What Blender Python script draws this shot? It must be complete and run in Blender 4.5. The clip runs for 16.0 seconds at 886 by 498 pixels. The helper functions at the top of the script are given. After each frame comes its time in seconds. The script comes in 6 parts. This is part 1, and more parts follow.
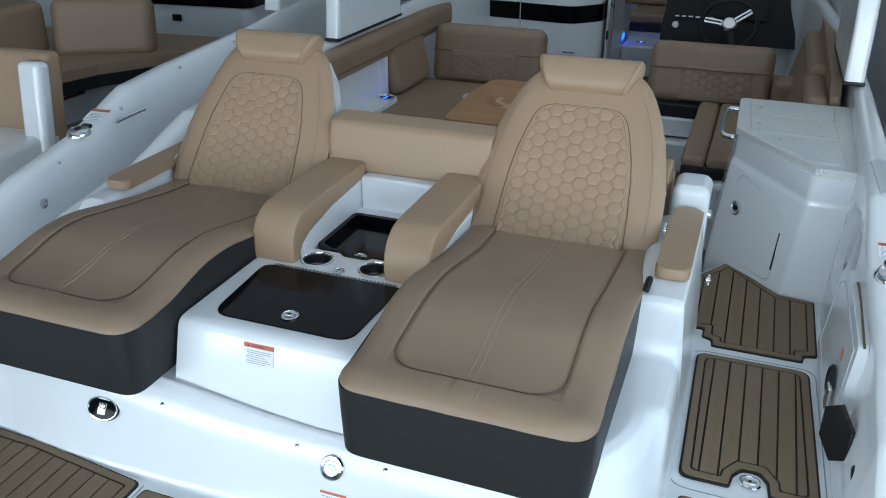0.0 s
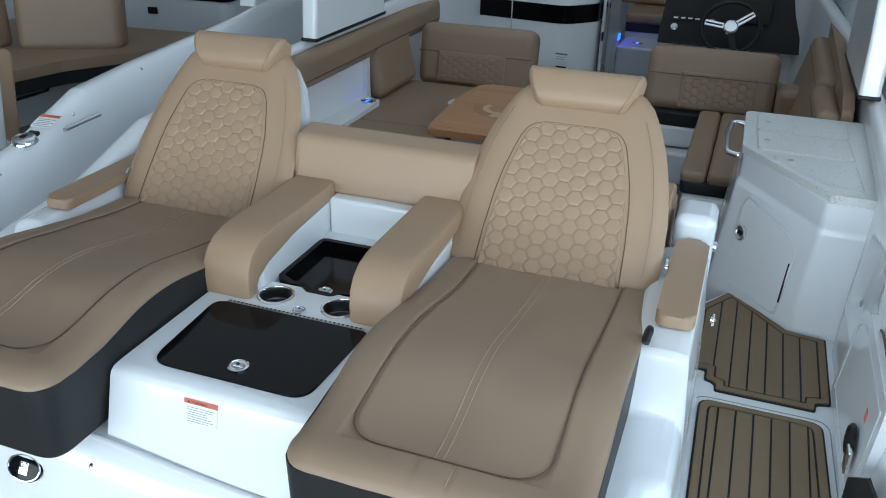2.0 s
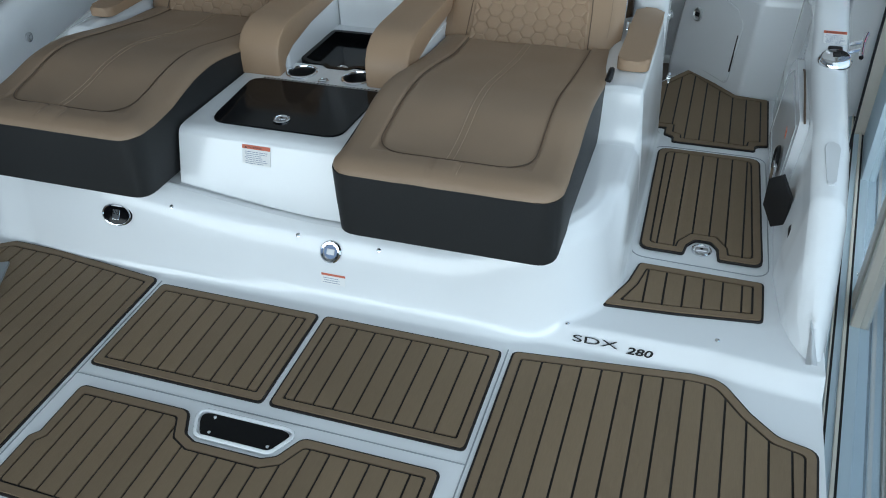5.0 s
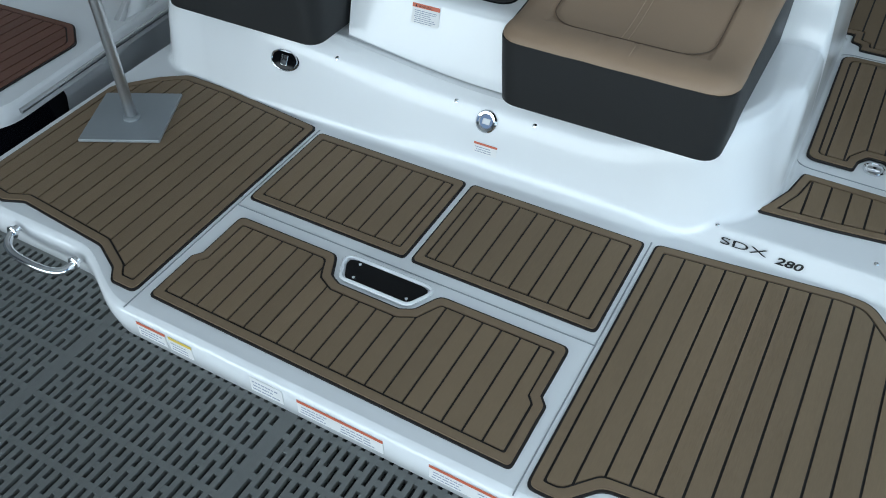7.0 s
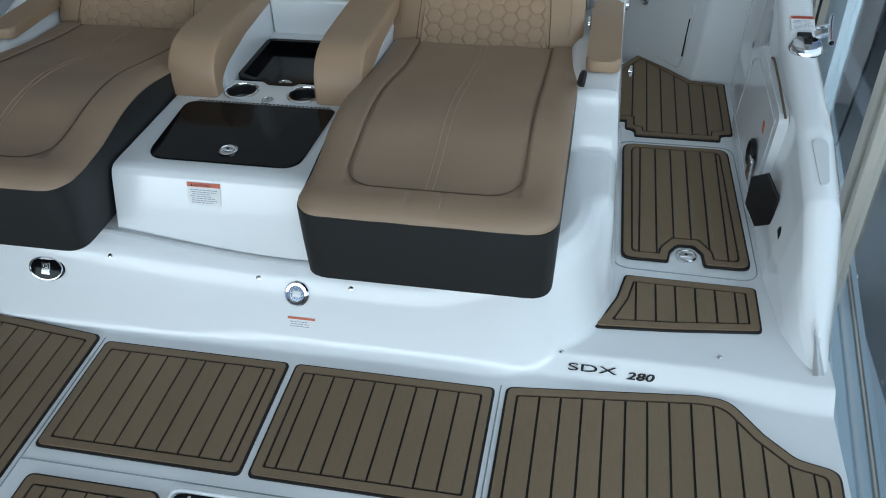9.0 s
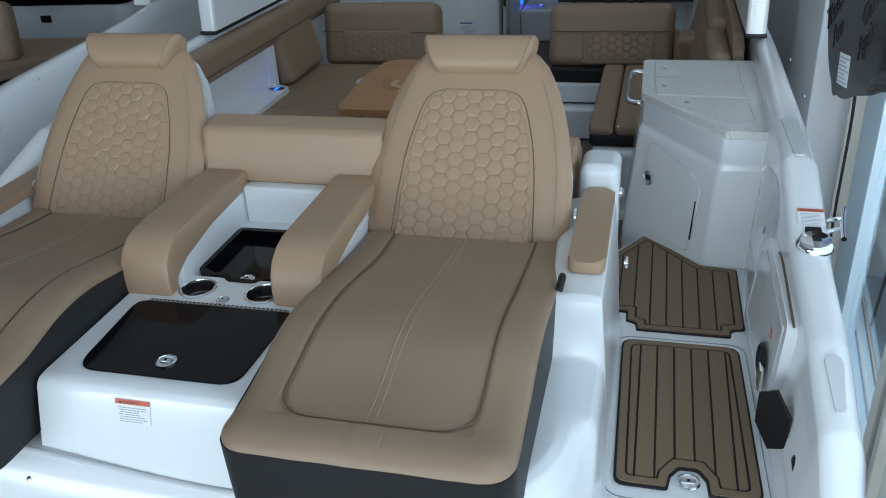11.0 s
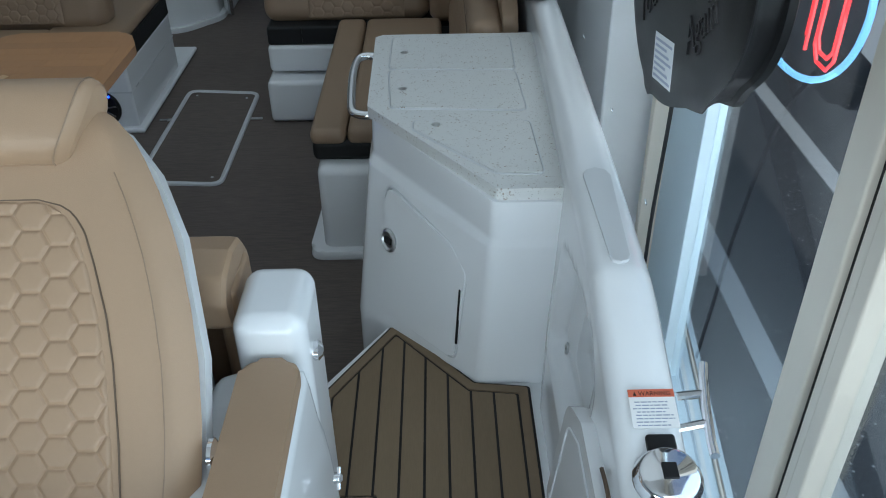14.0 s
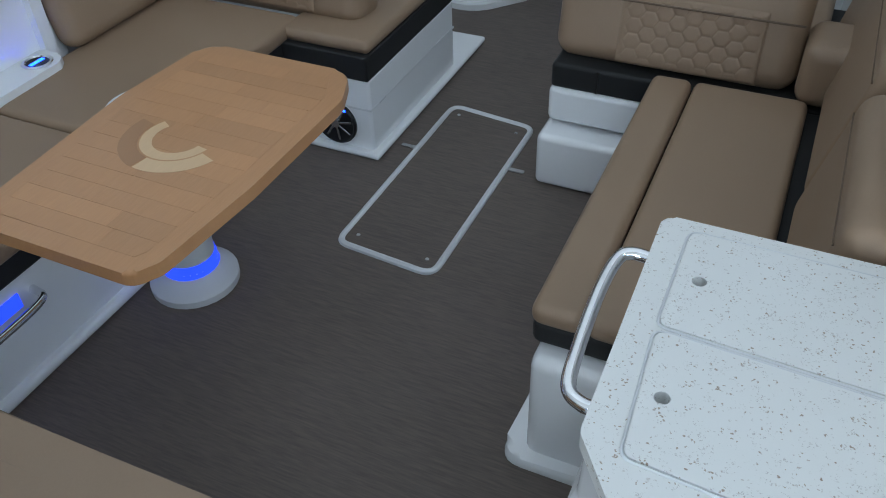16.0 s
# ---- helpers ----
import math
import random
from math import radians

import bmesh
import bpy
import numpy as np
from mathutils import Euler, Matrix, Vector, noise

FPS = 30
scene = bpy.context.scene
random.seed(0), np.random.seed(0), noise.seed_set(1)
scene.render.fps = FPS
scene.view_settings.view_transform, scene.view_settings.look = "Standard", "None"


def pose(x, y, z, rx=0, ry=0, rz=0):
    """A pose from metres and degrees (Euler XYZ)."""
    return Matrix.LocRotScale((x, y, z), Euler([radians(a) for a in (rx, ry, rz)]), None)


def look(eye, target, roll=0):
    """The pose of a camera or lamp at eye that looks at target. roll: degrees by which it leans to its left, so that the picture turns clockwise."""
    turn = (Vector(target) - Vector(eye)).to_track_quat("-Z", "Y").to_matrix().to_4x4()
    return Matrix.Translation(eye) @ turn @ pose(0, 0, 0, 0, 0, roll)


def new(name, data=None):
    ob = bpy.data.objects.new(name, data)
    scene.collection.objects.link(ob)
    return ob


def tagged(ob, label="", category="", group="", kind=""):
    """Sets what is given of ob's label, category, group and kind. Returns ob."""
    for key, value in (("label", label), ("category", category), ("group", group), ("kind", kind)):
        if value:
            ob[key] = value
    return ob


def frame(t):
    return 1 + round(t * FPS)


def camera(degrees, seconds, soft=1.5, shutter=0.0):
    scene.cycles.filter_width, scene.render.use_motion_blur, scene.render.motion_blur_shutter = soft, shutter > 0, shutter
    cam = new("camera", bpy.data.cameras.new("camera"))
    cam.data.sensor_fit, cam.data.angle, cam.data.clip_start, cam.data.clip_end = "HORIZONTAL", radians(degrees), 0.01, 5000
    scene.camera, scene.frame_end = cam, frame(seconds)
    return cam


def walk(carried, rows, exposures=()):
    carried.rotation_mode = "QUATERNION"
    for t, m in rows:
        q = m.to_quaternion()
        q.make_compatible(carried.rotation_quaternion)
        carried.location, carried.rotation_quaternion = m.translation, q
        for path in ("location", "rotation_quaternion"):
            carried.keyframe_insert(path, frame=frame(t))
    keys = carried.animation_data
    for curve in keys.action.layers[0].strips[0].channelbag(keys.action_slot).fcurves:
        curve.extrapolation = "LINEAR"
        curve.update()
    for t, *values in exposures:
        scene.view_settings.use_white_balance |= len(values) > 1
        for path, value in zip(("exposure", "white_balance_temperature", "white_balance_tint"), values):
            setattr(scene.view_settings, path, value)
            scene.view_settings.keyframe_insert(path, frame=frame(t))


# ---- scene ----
cam = camera(56.1, 16.0, soft=1.0)
PATH = [
    (0, (0.793, -1.283, 1.434), (0.161, 0.405, 0.568), 0.2),
    (0.5, (0.748, -1.182, 1.439), (0.116, 0.502, 0.566), -0.1),
    (1, (0.716, -1.083, 1.427), (0.173, 0.636, 0.562), -0.3),
    (1.5, (0.725, -1.021, 1.425), (0.203, 0.703, 0.556), 0.4),
    (2, (0.732, -1.001, 1.421), (0.122, 0.688, 0.539), 1.2),
    (2.5, (0.708, -1.04, 1.419), (0.044, 0.624, 0.529), 0.4),
    (3, (0.723, -1.116, 1.415), (0.108, 0.554, 0.502), -0.5),
    (3.5, (0.796, -1.224, 1.427), (0.226, 0.454, 0.5), -0.3),
    (4, (0.865, -1.335, 1.422), (0.274, 0.295, 0.425), -0.4),
    (4.5, (0.865, -1.441, 1.415), (0.272, 0.144, 0.349), -1.0),
    (5, (0.871, -1.526, 1.395), (0.342, 0.013, 0.232), -1.7),
    (5.2, (0.882, -1.546, 1.376), (0.374, -0.035, 0.168), -1.7),
    (7.3, (0.813, -1.583, 1.377), (0.013, -0.354, 0.018), -2.3),
    (7.5, (0.799, -1.544, 1.389), (-0.053, -0.321, 0.055), -3.5),
    (8, (0.674, -1.485, 1.43), (-0.037, -0.117, 0.155), -3.6),
    (8.5, (0.657, -1.42, 1.416), (0.155, 0.071, 0.181), -3.3),
    (9, (0.674, -1.342, 1.412), (0.34, 0.206, 0.19), -2.1),
    (9.5, (0.724, -1.238, 1.435), (0.407, 0.352, 0.263), -1.5),
    (9.7, (0.747, -1.21, 1.438), (0.369, 0.399, 0.313), -1.4),
    (11.8, (0.806, -0.832, 1.409), (0.358, 0.904, 0.523), -3.9),
    (12, (0.801, -0.76, 1.407), (0.459, 0.999, 0.519), -4.0),
    (12.5, (0.827, -0.545, 1.382), (0.671, 1.228, 0.47), -3.7),
    (13, (0.878, -0.272, 1.364), (0.773, 1.495, 0.433), -2.3),
    (13.5, (0.907, -0.016, 1.327), (0.824, 1.708, 0.317), -0.9),
    (14, (0.934, 0.237, 1.289), (0.935, 1.882, 0.151), -1.0),
    (14.5, (0.982, 0.547, 1.305), (0.992, 2.123, 0.074), -0.3),
    (15, (1.007, 0.855, 1.34), (0.938, 2.395, 0.065), 0.2),
    (15.5, (0.955, 1.119, 1.324), (0.673, 2.603, 0.014), -0.3),
    (16, (0.898, 1.369, 1.301), (0.229, 2.734, 0.002), -2.3),
]
walk(cam, [(t, look(eye, target, roll)) for t, eye, target, roll in PATH], [(0, -0.50, 6100, 9), (1.5, -0.30, 6100, 9), (3, -0.25, 6250, 9), (4, -0.42, 6450, 9), (5, -0.92, 6250, 8), (7.3, -0.90, 6250, 8), (8, -0.97, 6200, 8), (9.5, -0.97, 6200, 8), (12, -0.40, 6100, 9), (14, -0.46, 6250, 8), (15, -0.50, 6500, 8), (15.5, -0.22, 6350, 9), (16, 0.27, 6200, 11)])

# ---- world and light ----
world = bpy.data.worlds.new("daylight")
scene.world = world
world.use_nodes = True
wn = world.node_tree.nodes
sky = wn.new("ShaderNodeTexSky")
sky.sky_type = 'NISHITA'
sky.sun_disc = False
sky.sun_elevation = radians(75)
sky.sun_rotation = radians(217)
world.node_tree.links.new(sky.outputs[0], wn["Background"].inputs[0])
wn["Background"].inputs[1].default_value = 0.15

sun = new("sun", bpy.data.lights.new("sun", 'SUN'))
sun.data.energy, sun.data.angle, sun.data.color = 2.4, radians(0.6), (1.0, 0.95, 0.88)
sun.matrix_world = look((-1.5, -2.0, 10), (0, 0, 0))


def area(name, eye, target, w, h, power, col=(1, 1, 1)):
    lamp = new(name, bpy.data.lights.new(name, 'AREA'))
    lamp.data.shape, lamp.data.size, lamp.data.size_y, lamp.data.energy, lamp.data.color = 'RECTANGLE', w, h, power, col
    lamp.matrix_world = look(eye, target)
    return lamp


# daylight through the large shop openings astern and to starboard, and an added ceiling fill
area("opening_light_aft", (-0.5, -4.4, 0.62), (0.0, 0.8, 0.45), 7.6, 1.5, 300, (0.84, 0.95, 1.0))
area("opening_light_starboard", (1.95, 0.3, 1.1), (-0.2, 1.9, 0.0), 4.0, 2.2, 52, (0.80, 0.93, 1.0))
area("opening_light_forward", (1.73, 1.85, 0.9), (1.25, 3.0, 0.6), 0.8, 2.6, 24, (0.86, 0.95, 1.0))
# added fill lamp below the closed ceiling, brightens the cockpit
area("skylight", (-1.0, 4.0, 3.15), (-1.0, 4.0, 0), 5.0, 5.0, 30, (0.82, 0.94, 1.0))

# ---- materials ----


def mat(name, col, rough=0.5, metal=0.0, grain=0.0, scale=60.0, bump=0.0, stain=0.0, coat=0.0, tint=None, noise_stretch=(1, 1, 1), emit=None, power=0.0):
    m = bpy.data.materials.new(name)
    m.use_nodes = True
    nt = m.node_tree
    b = nt.nodes["Principled BSDF"]
    b.inputs["Base Color"].default_value = (*col, 1)
    b.inputs["Roughness"].default_value = rough
    b.inputs["Metallic"].default_value = metal
    b.inputs["Coat Weight"].default_value = coat
    b.inputs["Coat Roughness"].default_value = 0.06
    if emit:
        b.inputs["Emission Color"].default_value = (*emit, 1)
        b.inputs["Emission Strength"].default_value = power
    tc = nt.nodes.new("ShaderNodeTexCoord")
    mp = nt.nodes.new("ShaderNodeMapping")
    mp.inputs["Scale"].default_value = noise_stretch
    nt.links.new(tc.outputs["Object"], mp.inputs[0])
    if grain or stain:
        fine = nt.nodes.new("ShaderNodeTexNoise")
        fine.inputs["Scale"].default_value, fine.inputs["Detail"].default_value = scale, 5
        broad = nt.nodes.new("ShaderNodeTexNoise")
        broad.inputs["Scale"].default_value, broad.inputs["Detail"].default_value = 2.3, 3
        nt.links.new(mp.outputs[0], fine.inputs[0])
        nt.links.new(tc.outputs["Object"], broad.inputs[0])
        dark = tint or tuple(c * 0.55 for c in col)
        m1 = nt.nodes.new("ShaderNodeMix")
        m1.data_type = 'RGBA'
        m1.inputs[6].default_value, m1.inputs[7].default_value = (*col, 1), (*dark, 1)
        k = nt.nodes.new("ShaderNodeMath")
        k.operation = 'MULTIPLY'
        k.inputs[1].default_value = grain
        nt.links.new(fine.outputs[0], k.inputs[0])
        k2 = nt.nodes.new("ShaderNodeMath")
        k2.operation = 'MULTIPLY_ADD'
        k2.inputs[1].default_value = stain
        nt.links.new(broad.outputs[0], k2.inputs[0])
        nt.links.new(k.outputs[0], k2.inputs[2])
        nt.links.new(k2.outputs[0], m1.inputs[0])
        nt.links.new(m1.outputs[2], b.inputs["Base Color"])
        r = nt.nodes.new("ShaderNodeMath")
        r.operation = 'MULTIPLY_ADD'
        r.inputs[1].default_value, r.inputs[2].default_value = 0.18, rough - 0.09
        nt.links.new(broad.outputs[0], r.inputs[0])
        nt.links.new(r.outputs[0], b.inputs["Roughness"])
    if bump:
        bn = nt.nodes.new("ShaderNodeTexNoise")
        bn.inputs["Scale"].default_value, bn.inputs["Detail"].default_value = scale * 4, 3
        nt.links.new(mp.outputs[0], bn.inputs[0])
        bp = nt.nodes.new("ShaderNodeBump")
        bp.inputs["Strength"].default_value, bp.inputs["Distance"].default_value = bump, 0.002
        nt.links.new(bn.outputs[0], bp.inputs["Height"])
        nt.links.new(bp.outputs[0], b.inputs["Normal"])
    return m


def varied(m, spread=0.25):
    """Let each piece's colour differ a little."""
    nt = m.node_tree
    b = nt.nodes["Principled BSDF"]
    src = b.inputs["Base Color"].links[0].from_socket
    info = nt.nodes.new("ShaderNodeObjectInfo")
    hsv = nt.nodes.new("ShaderNodeHueSaturation")
    k = nt.nodes.new("ShaderNodeMath")
    k.operation = 'MULTIPLY_ADD'
    k.inputs[1].default_value, k.inputs[2].default_value = spread, 1 - spread / 2
    nt.links.new(info.outputs["Random"], k.inputs[0])
    nt.links.new(k.outputs[0], hsv.inputs["Value"])
    nt.links.new(src, hsv.inputs["Color"])
    nt.links.new(hsv.outputs[0], b.inputs["Base Color"])
    return m


GEL = mat("white_gelcoat", (0.80, 0.82, 0.84), 0.22, stain=0.06, coat=0.5, tint=(0.62, 0.66, 0.7))
GELG = mat("pale_grey_gelcoat", (0.62, 0.64, 0.66), 0.3, stain=0.08, coat=0.3)
TAN = mat("tan_vinyl", (0.39, 0.26, 0.165), 0.46, grain=0.12, stain=0.10, scale=180, bump=0.16)
# tan vinyl dimmed: weaker light on the seat tops is put into the colour
DIMTAN = mat("taupe_vinyl", (0.292, 0.201, 0.133), 0.5, grain=0.14, stain=0.1, scale=180, bump=0.16)
STITCH = mat("stitch_thread", (0.43, 0.315, 0.22), 0.7, grain=0.2)
PIPE = mat("dark_piping", (0.13, 0.086, 0.056), 0.6, grain=0.2)
DARK = mat("charcoal_vinyl", (0.017, 0.018, 0.019), 0.55, grain=0.2, stain=0.15, scale=150, bump=0.2)
SEAM = mat("black_caulk", (0.012, 0.010, 0.010), 0.7, grain=0.2)
DECKFOAM = varied(mat("brown_deck_foam", (0.232, 0.164, 0.098), 0.72, grain=0.45, stain=0.2, scale=35, bump=0.35, noise_stretch=(14, 1.2, 1)), 0.14)
BORDERFOAM = mat("brown_border_foam", (0.222, 0.156, 0.096), 0.72, grain=0.35, stain=0.2, scale=60, bump=0.3)
REDFOAM = varied(mat("red_brown_deck_foam", (0.17, 0.075, 0.05), 0.75, grain=0.4, stain=0.2, scale=35, bump=0.3, noise_stretch=(14, 1.2, 1)), 0.14)
BLACKGLOSS = mat("black_acrylic", (0.004, 0.004, 0.005), 0.10, stain=0.1, coat=0.6)
BLACK = mat("black_plastic", (0.012, 0.012, 0.013), 0.38, grain=0.2, stain=0.1, bump=0.1)
# darker copy of the steel, with the cup holders' inner shade in its colour
DARKSTEEL = mat("shaded_steel", (0.36, 0.36, 0.37), 0.30, 1.0, grain=0.15, stain=0.1)
RUBBER = mat("black_rubber", (0.01, 0.01, 0.011), 0.6, grain=0.2)
CHROME = mat("chrome", (0.82, 0.83, 0.85), 0.09, 1.0, stain=0.05)
STEEL = mat("brushed_steel", (0.55, 0.56, 0.57), 0.28, 1.0, grain=0.15, stain=0.1, noise_stretch=(1, 30, 1))
GREYMETAL = mat("grey_painted_metal", (0.36, 0.39, 0.41), 0.4, 0.4, grain=0.1, stain=0.15)
WOVEN = mat("woven_vinyl_carpet", (0.20, 0.158, 0.135), 0.85, grain=0.95, stain=0.25, scale=20, bump=0.5, noise_stretch=(1, 11, 1), tint=(0.078, 0.066, 0.061))
TEAK = varied(mat("varnished_teak", (0.52, 0.27, 0.12), 0.36, grain=0.55, stain=0.25, scale=22, bump=0.08, noise_stretch=(14, 1.0, 1), coat=0.15, tint=(0.33, 0.155, 0.065)), 0.17)
MAPLE = mat("pale_inlay_wood", (0.66, 0.45, 0.26), 0.36, grain=0.3, stain=0.1, scale=30, noise_stretch=(10, 1, 1))
WALNUT = mat("brown_inlay_wood", (0.36, 0.18, 0.08), 0.36, grain=0.3, stain=0.1, scale=30, noise_stretch=(10, 1, 1))
PAPER = mat("white_label", (0.78, 0.78, 0.78), 0.5, stain=0.05)
ORANGE = mat("orange_label", (0.58, 0.13, 0.07), 0.5, stain=0.05)
YELLOW = mat("yellow_label", (0.75, 0.55, 0.08), 0.5, stain=0.05)
INK = mat("label_print", (0.30, 0.33, 0.42), 0.6, stain=0.05)
BLUEINK = mat("blue_label", (0.08, 0.2, 0.42), 0.6, stain=0.05)
LED = mat("blue_led", (0.02, 0.05, 0.6), 0.4, emit=(0.006, 0.035, 1.0), power=16)
LEDDIM = mat("blue_strip_led", (0.02, 0.05, 0.6), 0.4, emit=(0.02, 0.06, 0.9), power=1.2)
NEON = mat("red_neon", (0.8, 0.03, 0.03), 0.4, emit=(1.0, 0.05, 0.06), power=1.9)
NEONBLUE = mat("blue_neon", (0.2, 0.5, 0.8), 0.4, emit=(0.25, 0.6, 1.0), power=1.3)
ALU = mat("champagne_aluminium", (0.72, 0.66, 0.57), 0.42, 0.1, grain=0.08, stain=0.12, noise_stretch=(1, 1, 0.1))
PANELBLUE = mat("pale_blue_panel", (0.50, 0.60, 0.66), 0.5, stain=0.12, grain=0.05)
WALLWHITE = mat("white_wall_paint", (0.78, 0.79, 0.80), 0.7, grain=0.05, stain=0.06, bump=0.05)
WALLGREY = mat("grey_wall_paint", (0.42, 0.45, 0.47), 0.75, grain=0.06, stain=0.1, bump=0.05)
FLOORM = mat("pale_floor", (0.46, 0.52, 0.56), 0.35, grain=0.1, stain=0.2, scale=20)
ASPHALT = mat("asphalt", (0.046, 0.05, 0.056), 0.85, grain=0.8, stain=0.3, scale=60, bump=0.6, tint=(0.026, 0.028, 0.032))
an, al = ASPHALT.node_tree.nodes, ASPHALT.node_tree.links
grit = an.new("ShaderNodeTexVoronoi")
grit.inputs["Scale"].default_value = 26
gcut = an.new("ShaderNodeMath")
gcut.operation, gcut.inputs[1].default_value = 'LESS_THAN', 0.13
gmix = an.new("ShaderNodeMix")
gmix.data_type = 'RGBA'
gmix.inputs[7].default_value = (0.30, 0.31, 0.32, 1)
asph = an["Principled BSDF"].inputs["Base Color"]
gfrom = asph.links[0].from_socket
al.new([n for n in an if n.bl_idname == "ShaderNodeTexCoord"][0].outputs["Object"], grit.inputs["Vector"])
al.new(grit.outputs["Distance"], gcut.inputs[0])
al.new(gcut.outputs[0], gmix.inputs[0])
al.new(gfrom, gmix.inputs[6])
al.new(gmix.outputs[2], asph)
ROADPAINT = mat("worn_road_paint", (0.42, 0.45, 0.46), 0.8, grain=0.6, stain=0.4, scale=40)
GRATE = mat("grey_plastic_grating", (0.17, 0.18, 0.175), 0.6, grain=0.3, stain=0.3, scale=60, bump=0.3)
SLOTSHADE = mat("dark_void", (0.008, 0.008, 0.009), 0.8, grain=0.2)
HULLBLACK = mat("black_hull_gelcoat", (0.008, 0.009, 0.014), 0.1, stain=0.08, coat=0.6)
CARWHITE = mat("white_car_paint", (0.72, 0.73, 0.74), 0.25, stain=0.06, coat=0.6)
CARDARK = mat("dark_car_paint", (0.03, 0.033, 0.04), 0.2, stain=0.06, coat=0.6)
TINTED = mat("tinted_glass", (0.02, 0.025, 0.03), 0.05, stain=0.05)
COUNTER = mat("speckled_counter", (0.66, 0.67, 0.66), 0.33, stain=0.08)


def speckle(m):
    nt = m.node_tree
    b = nt.nodes["Principled BSDF"]
    src = b.inputs["Base Color"].links[0].from_socket
    tc = nt.nodes.new("ShaderNodeTexCoord")
    col = src
    for sc, lo, hi, tone in ((150, 0.16, 0.30, (0.30, 0.24, 0.19)), (90, 0.10, 0.18, (0.26, 0.19, 0.14)), (240, 0.20, 0.34, (0.44, 0.43, 0.42))):
        v = nt.nodes.new("ShaderNodeTexVoronoi")
        v.inputs["Scale"].default_value = sc
        warp = nt.nodes.new("ShaderNodeTexNoise")
        warp.inputs["Scale"].default_value = sc * 1.3
        push = nt.nodes.new("ShaderNodeVectorMath")
        push.operation = 'MULTIPLY_ADD'
        push.inputs[1].default_value = (0.009, 0.009, 0.009)
        nt.links.new(tc.outputs["Object"], warp.inputs[0])
        nt.links.new(warp.outputs["Color"], push.inputs[0])
        nt.links.new(tc.outputs["Object"], push.inputs[2])
        nt.links.new(push.outputs[0], v.inputs[0])
        n = nt.nodes.new("ShaderNodeTexNoise")
        n.inputs["Scale"].default_value = sc / 3
        nt.links.new(tc.outputs["Object"], n.inputs[0])
        gate = nt.nodes.new("ShaderNodeMapRange")
        gate.inputs[1].default_value, gate.inputs[2].default_value = 0.52, 0.58
        nt.links.new(n.outputs[0], gate.inputs[0])
        mr = nt.nodes.new("ShaderNodeMapRange")
        mr.inputs[1].default_value, mr.inputs[2].default_value = hi, lo
        nt.links.new(v.outputs["Distance"], mr.inputs[0])
        k = nt.nodes.new("ShaderNodeMath")
        k.operation = 'MULTIPLY'
        nt.links.new(mr.outputs[0], k.inputs[0])
        nt.links.new(gate.outputs[0], k.inputs[1])
        mx = nt.nodes.new("ShaderNodeMix")
        mx.data_type = 'RGBA'
        mx.inputs[7].default_value = (*tone, 1)
        nt.links.new(k.outputs[0], mx.inputs[0])
        nt.links.new(col, mx.inputs[6])
        col = mx.outputs[2]
    nt.links.new(col, b.inputs["Base Color"])


speckle(COUNTER)


def glass(name):
    m = bpy.data.materials.new(name)
    m.use_nodes = True
    b = m.node_tree.nodes["Principled BSDF"]
    b.inputs["Base Color"].default_value = (0.9, 0.95, 0.97, 1)
    b.inputs["Roughness"].default_value = 0.02
    b.inputs["Transmission Weight"].default_value = 1.0
    b.inputs["IOR"].default_value = 1.25
    return m


GLASS = glass("window_glass")
for m_ in (BLACKGLOSS, DARK, BLACK, RUBBER):
    m_.node_tree.nodes["Principled BSDF"].inputs["Specular IOR Level"].default_value = 0.3
BLACKGLOSS.node_tree.nodes["Principled BSDF"].inputs["Specular IOR Level"].default_value = 0.16
BLACKGLOSS.node_tree.nodes["Principled BSDF"].inputs["Coat Weight"].default_value = 0.0

# ---- helpers ----


def even_normals(ob):
    """Let large flat faces keep their own normals beside small rounded edges."""
    mod = ob.modifiers.new("normals", 'WEIGHTED_NORMAL')
    mod.mode, mod.weight, mod.keep_sharp = 'FACE_AREA', 50, True


def finish(name, bm, material, parent=None, label="", smooth=True):
    me = bpy.data.meshes.new(name)
    bmesh.ops.recalc_face_normals(bm, faces=bm.faces[:])
    bm.to_mesh(me)
    bm.free()
    me.materials.append(material)
    if smooth:
        me.shade_smooth()
        me.set_sharp_from_angle(angle=radians(38))
    ob = new(name, me)
    if smooth:
        even_normals(ob)
    if parent:
        ob.parent = parent
    if label:
        ob["label"] = label
    return ob


part = finish


def thing(name, label, category, group="", kind="", at=(0, 0, 0)):
    ob = new(name)
    ob.empty_display_size = 0.05
    ob.location = at
    return tagged(ob, label, category, group, kind)


def rbox(x0, x1, y0, y1, z0, z1, r=0.01, seg=3, bm=None):
    bm = bm or bmesh.new()
    made = bmesh.ops.create_cube(bm, size=1)["verts"]
    for v in made:
        v.co = Vector((x0 + (v.co.x + 0.5) * (x1 - x0), y0 + (v.co.y + 0.5) * (y1 - y0), z0 + (v.co.z + 0.5) * (z1 - z0)))
    if r > 0:
        r = min(r, 0.49 * min(abs(x1 - x0), abs(y1 - y0), abs(z1 - z0)))
        es = list({e for v in made for e in v.link_edges})
        bmesh.ops.bevel(bm, geom=es, offset=r, segments=seg, profile=0.5, affect='EDGES')
    return bm


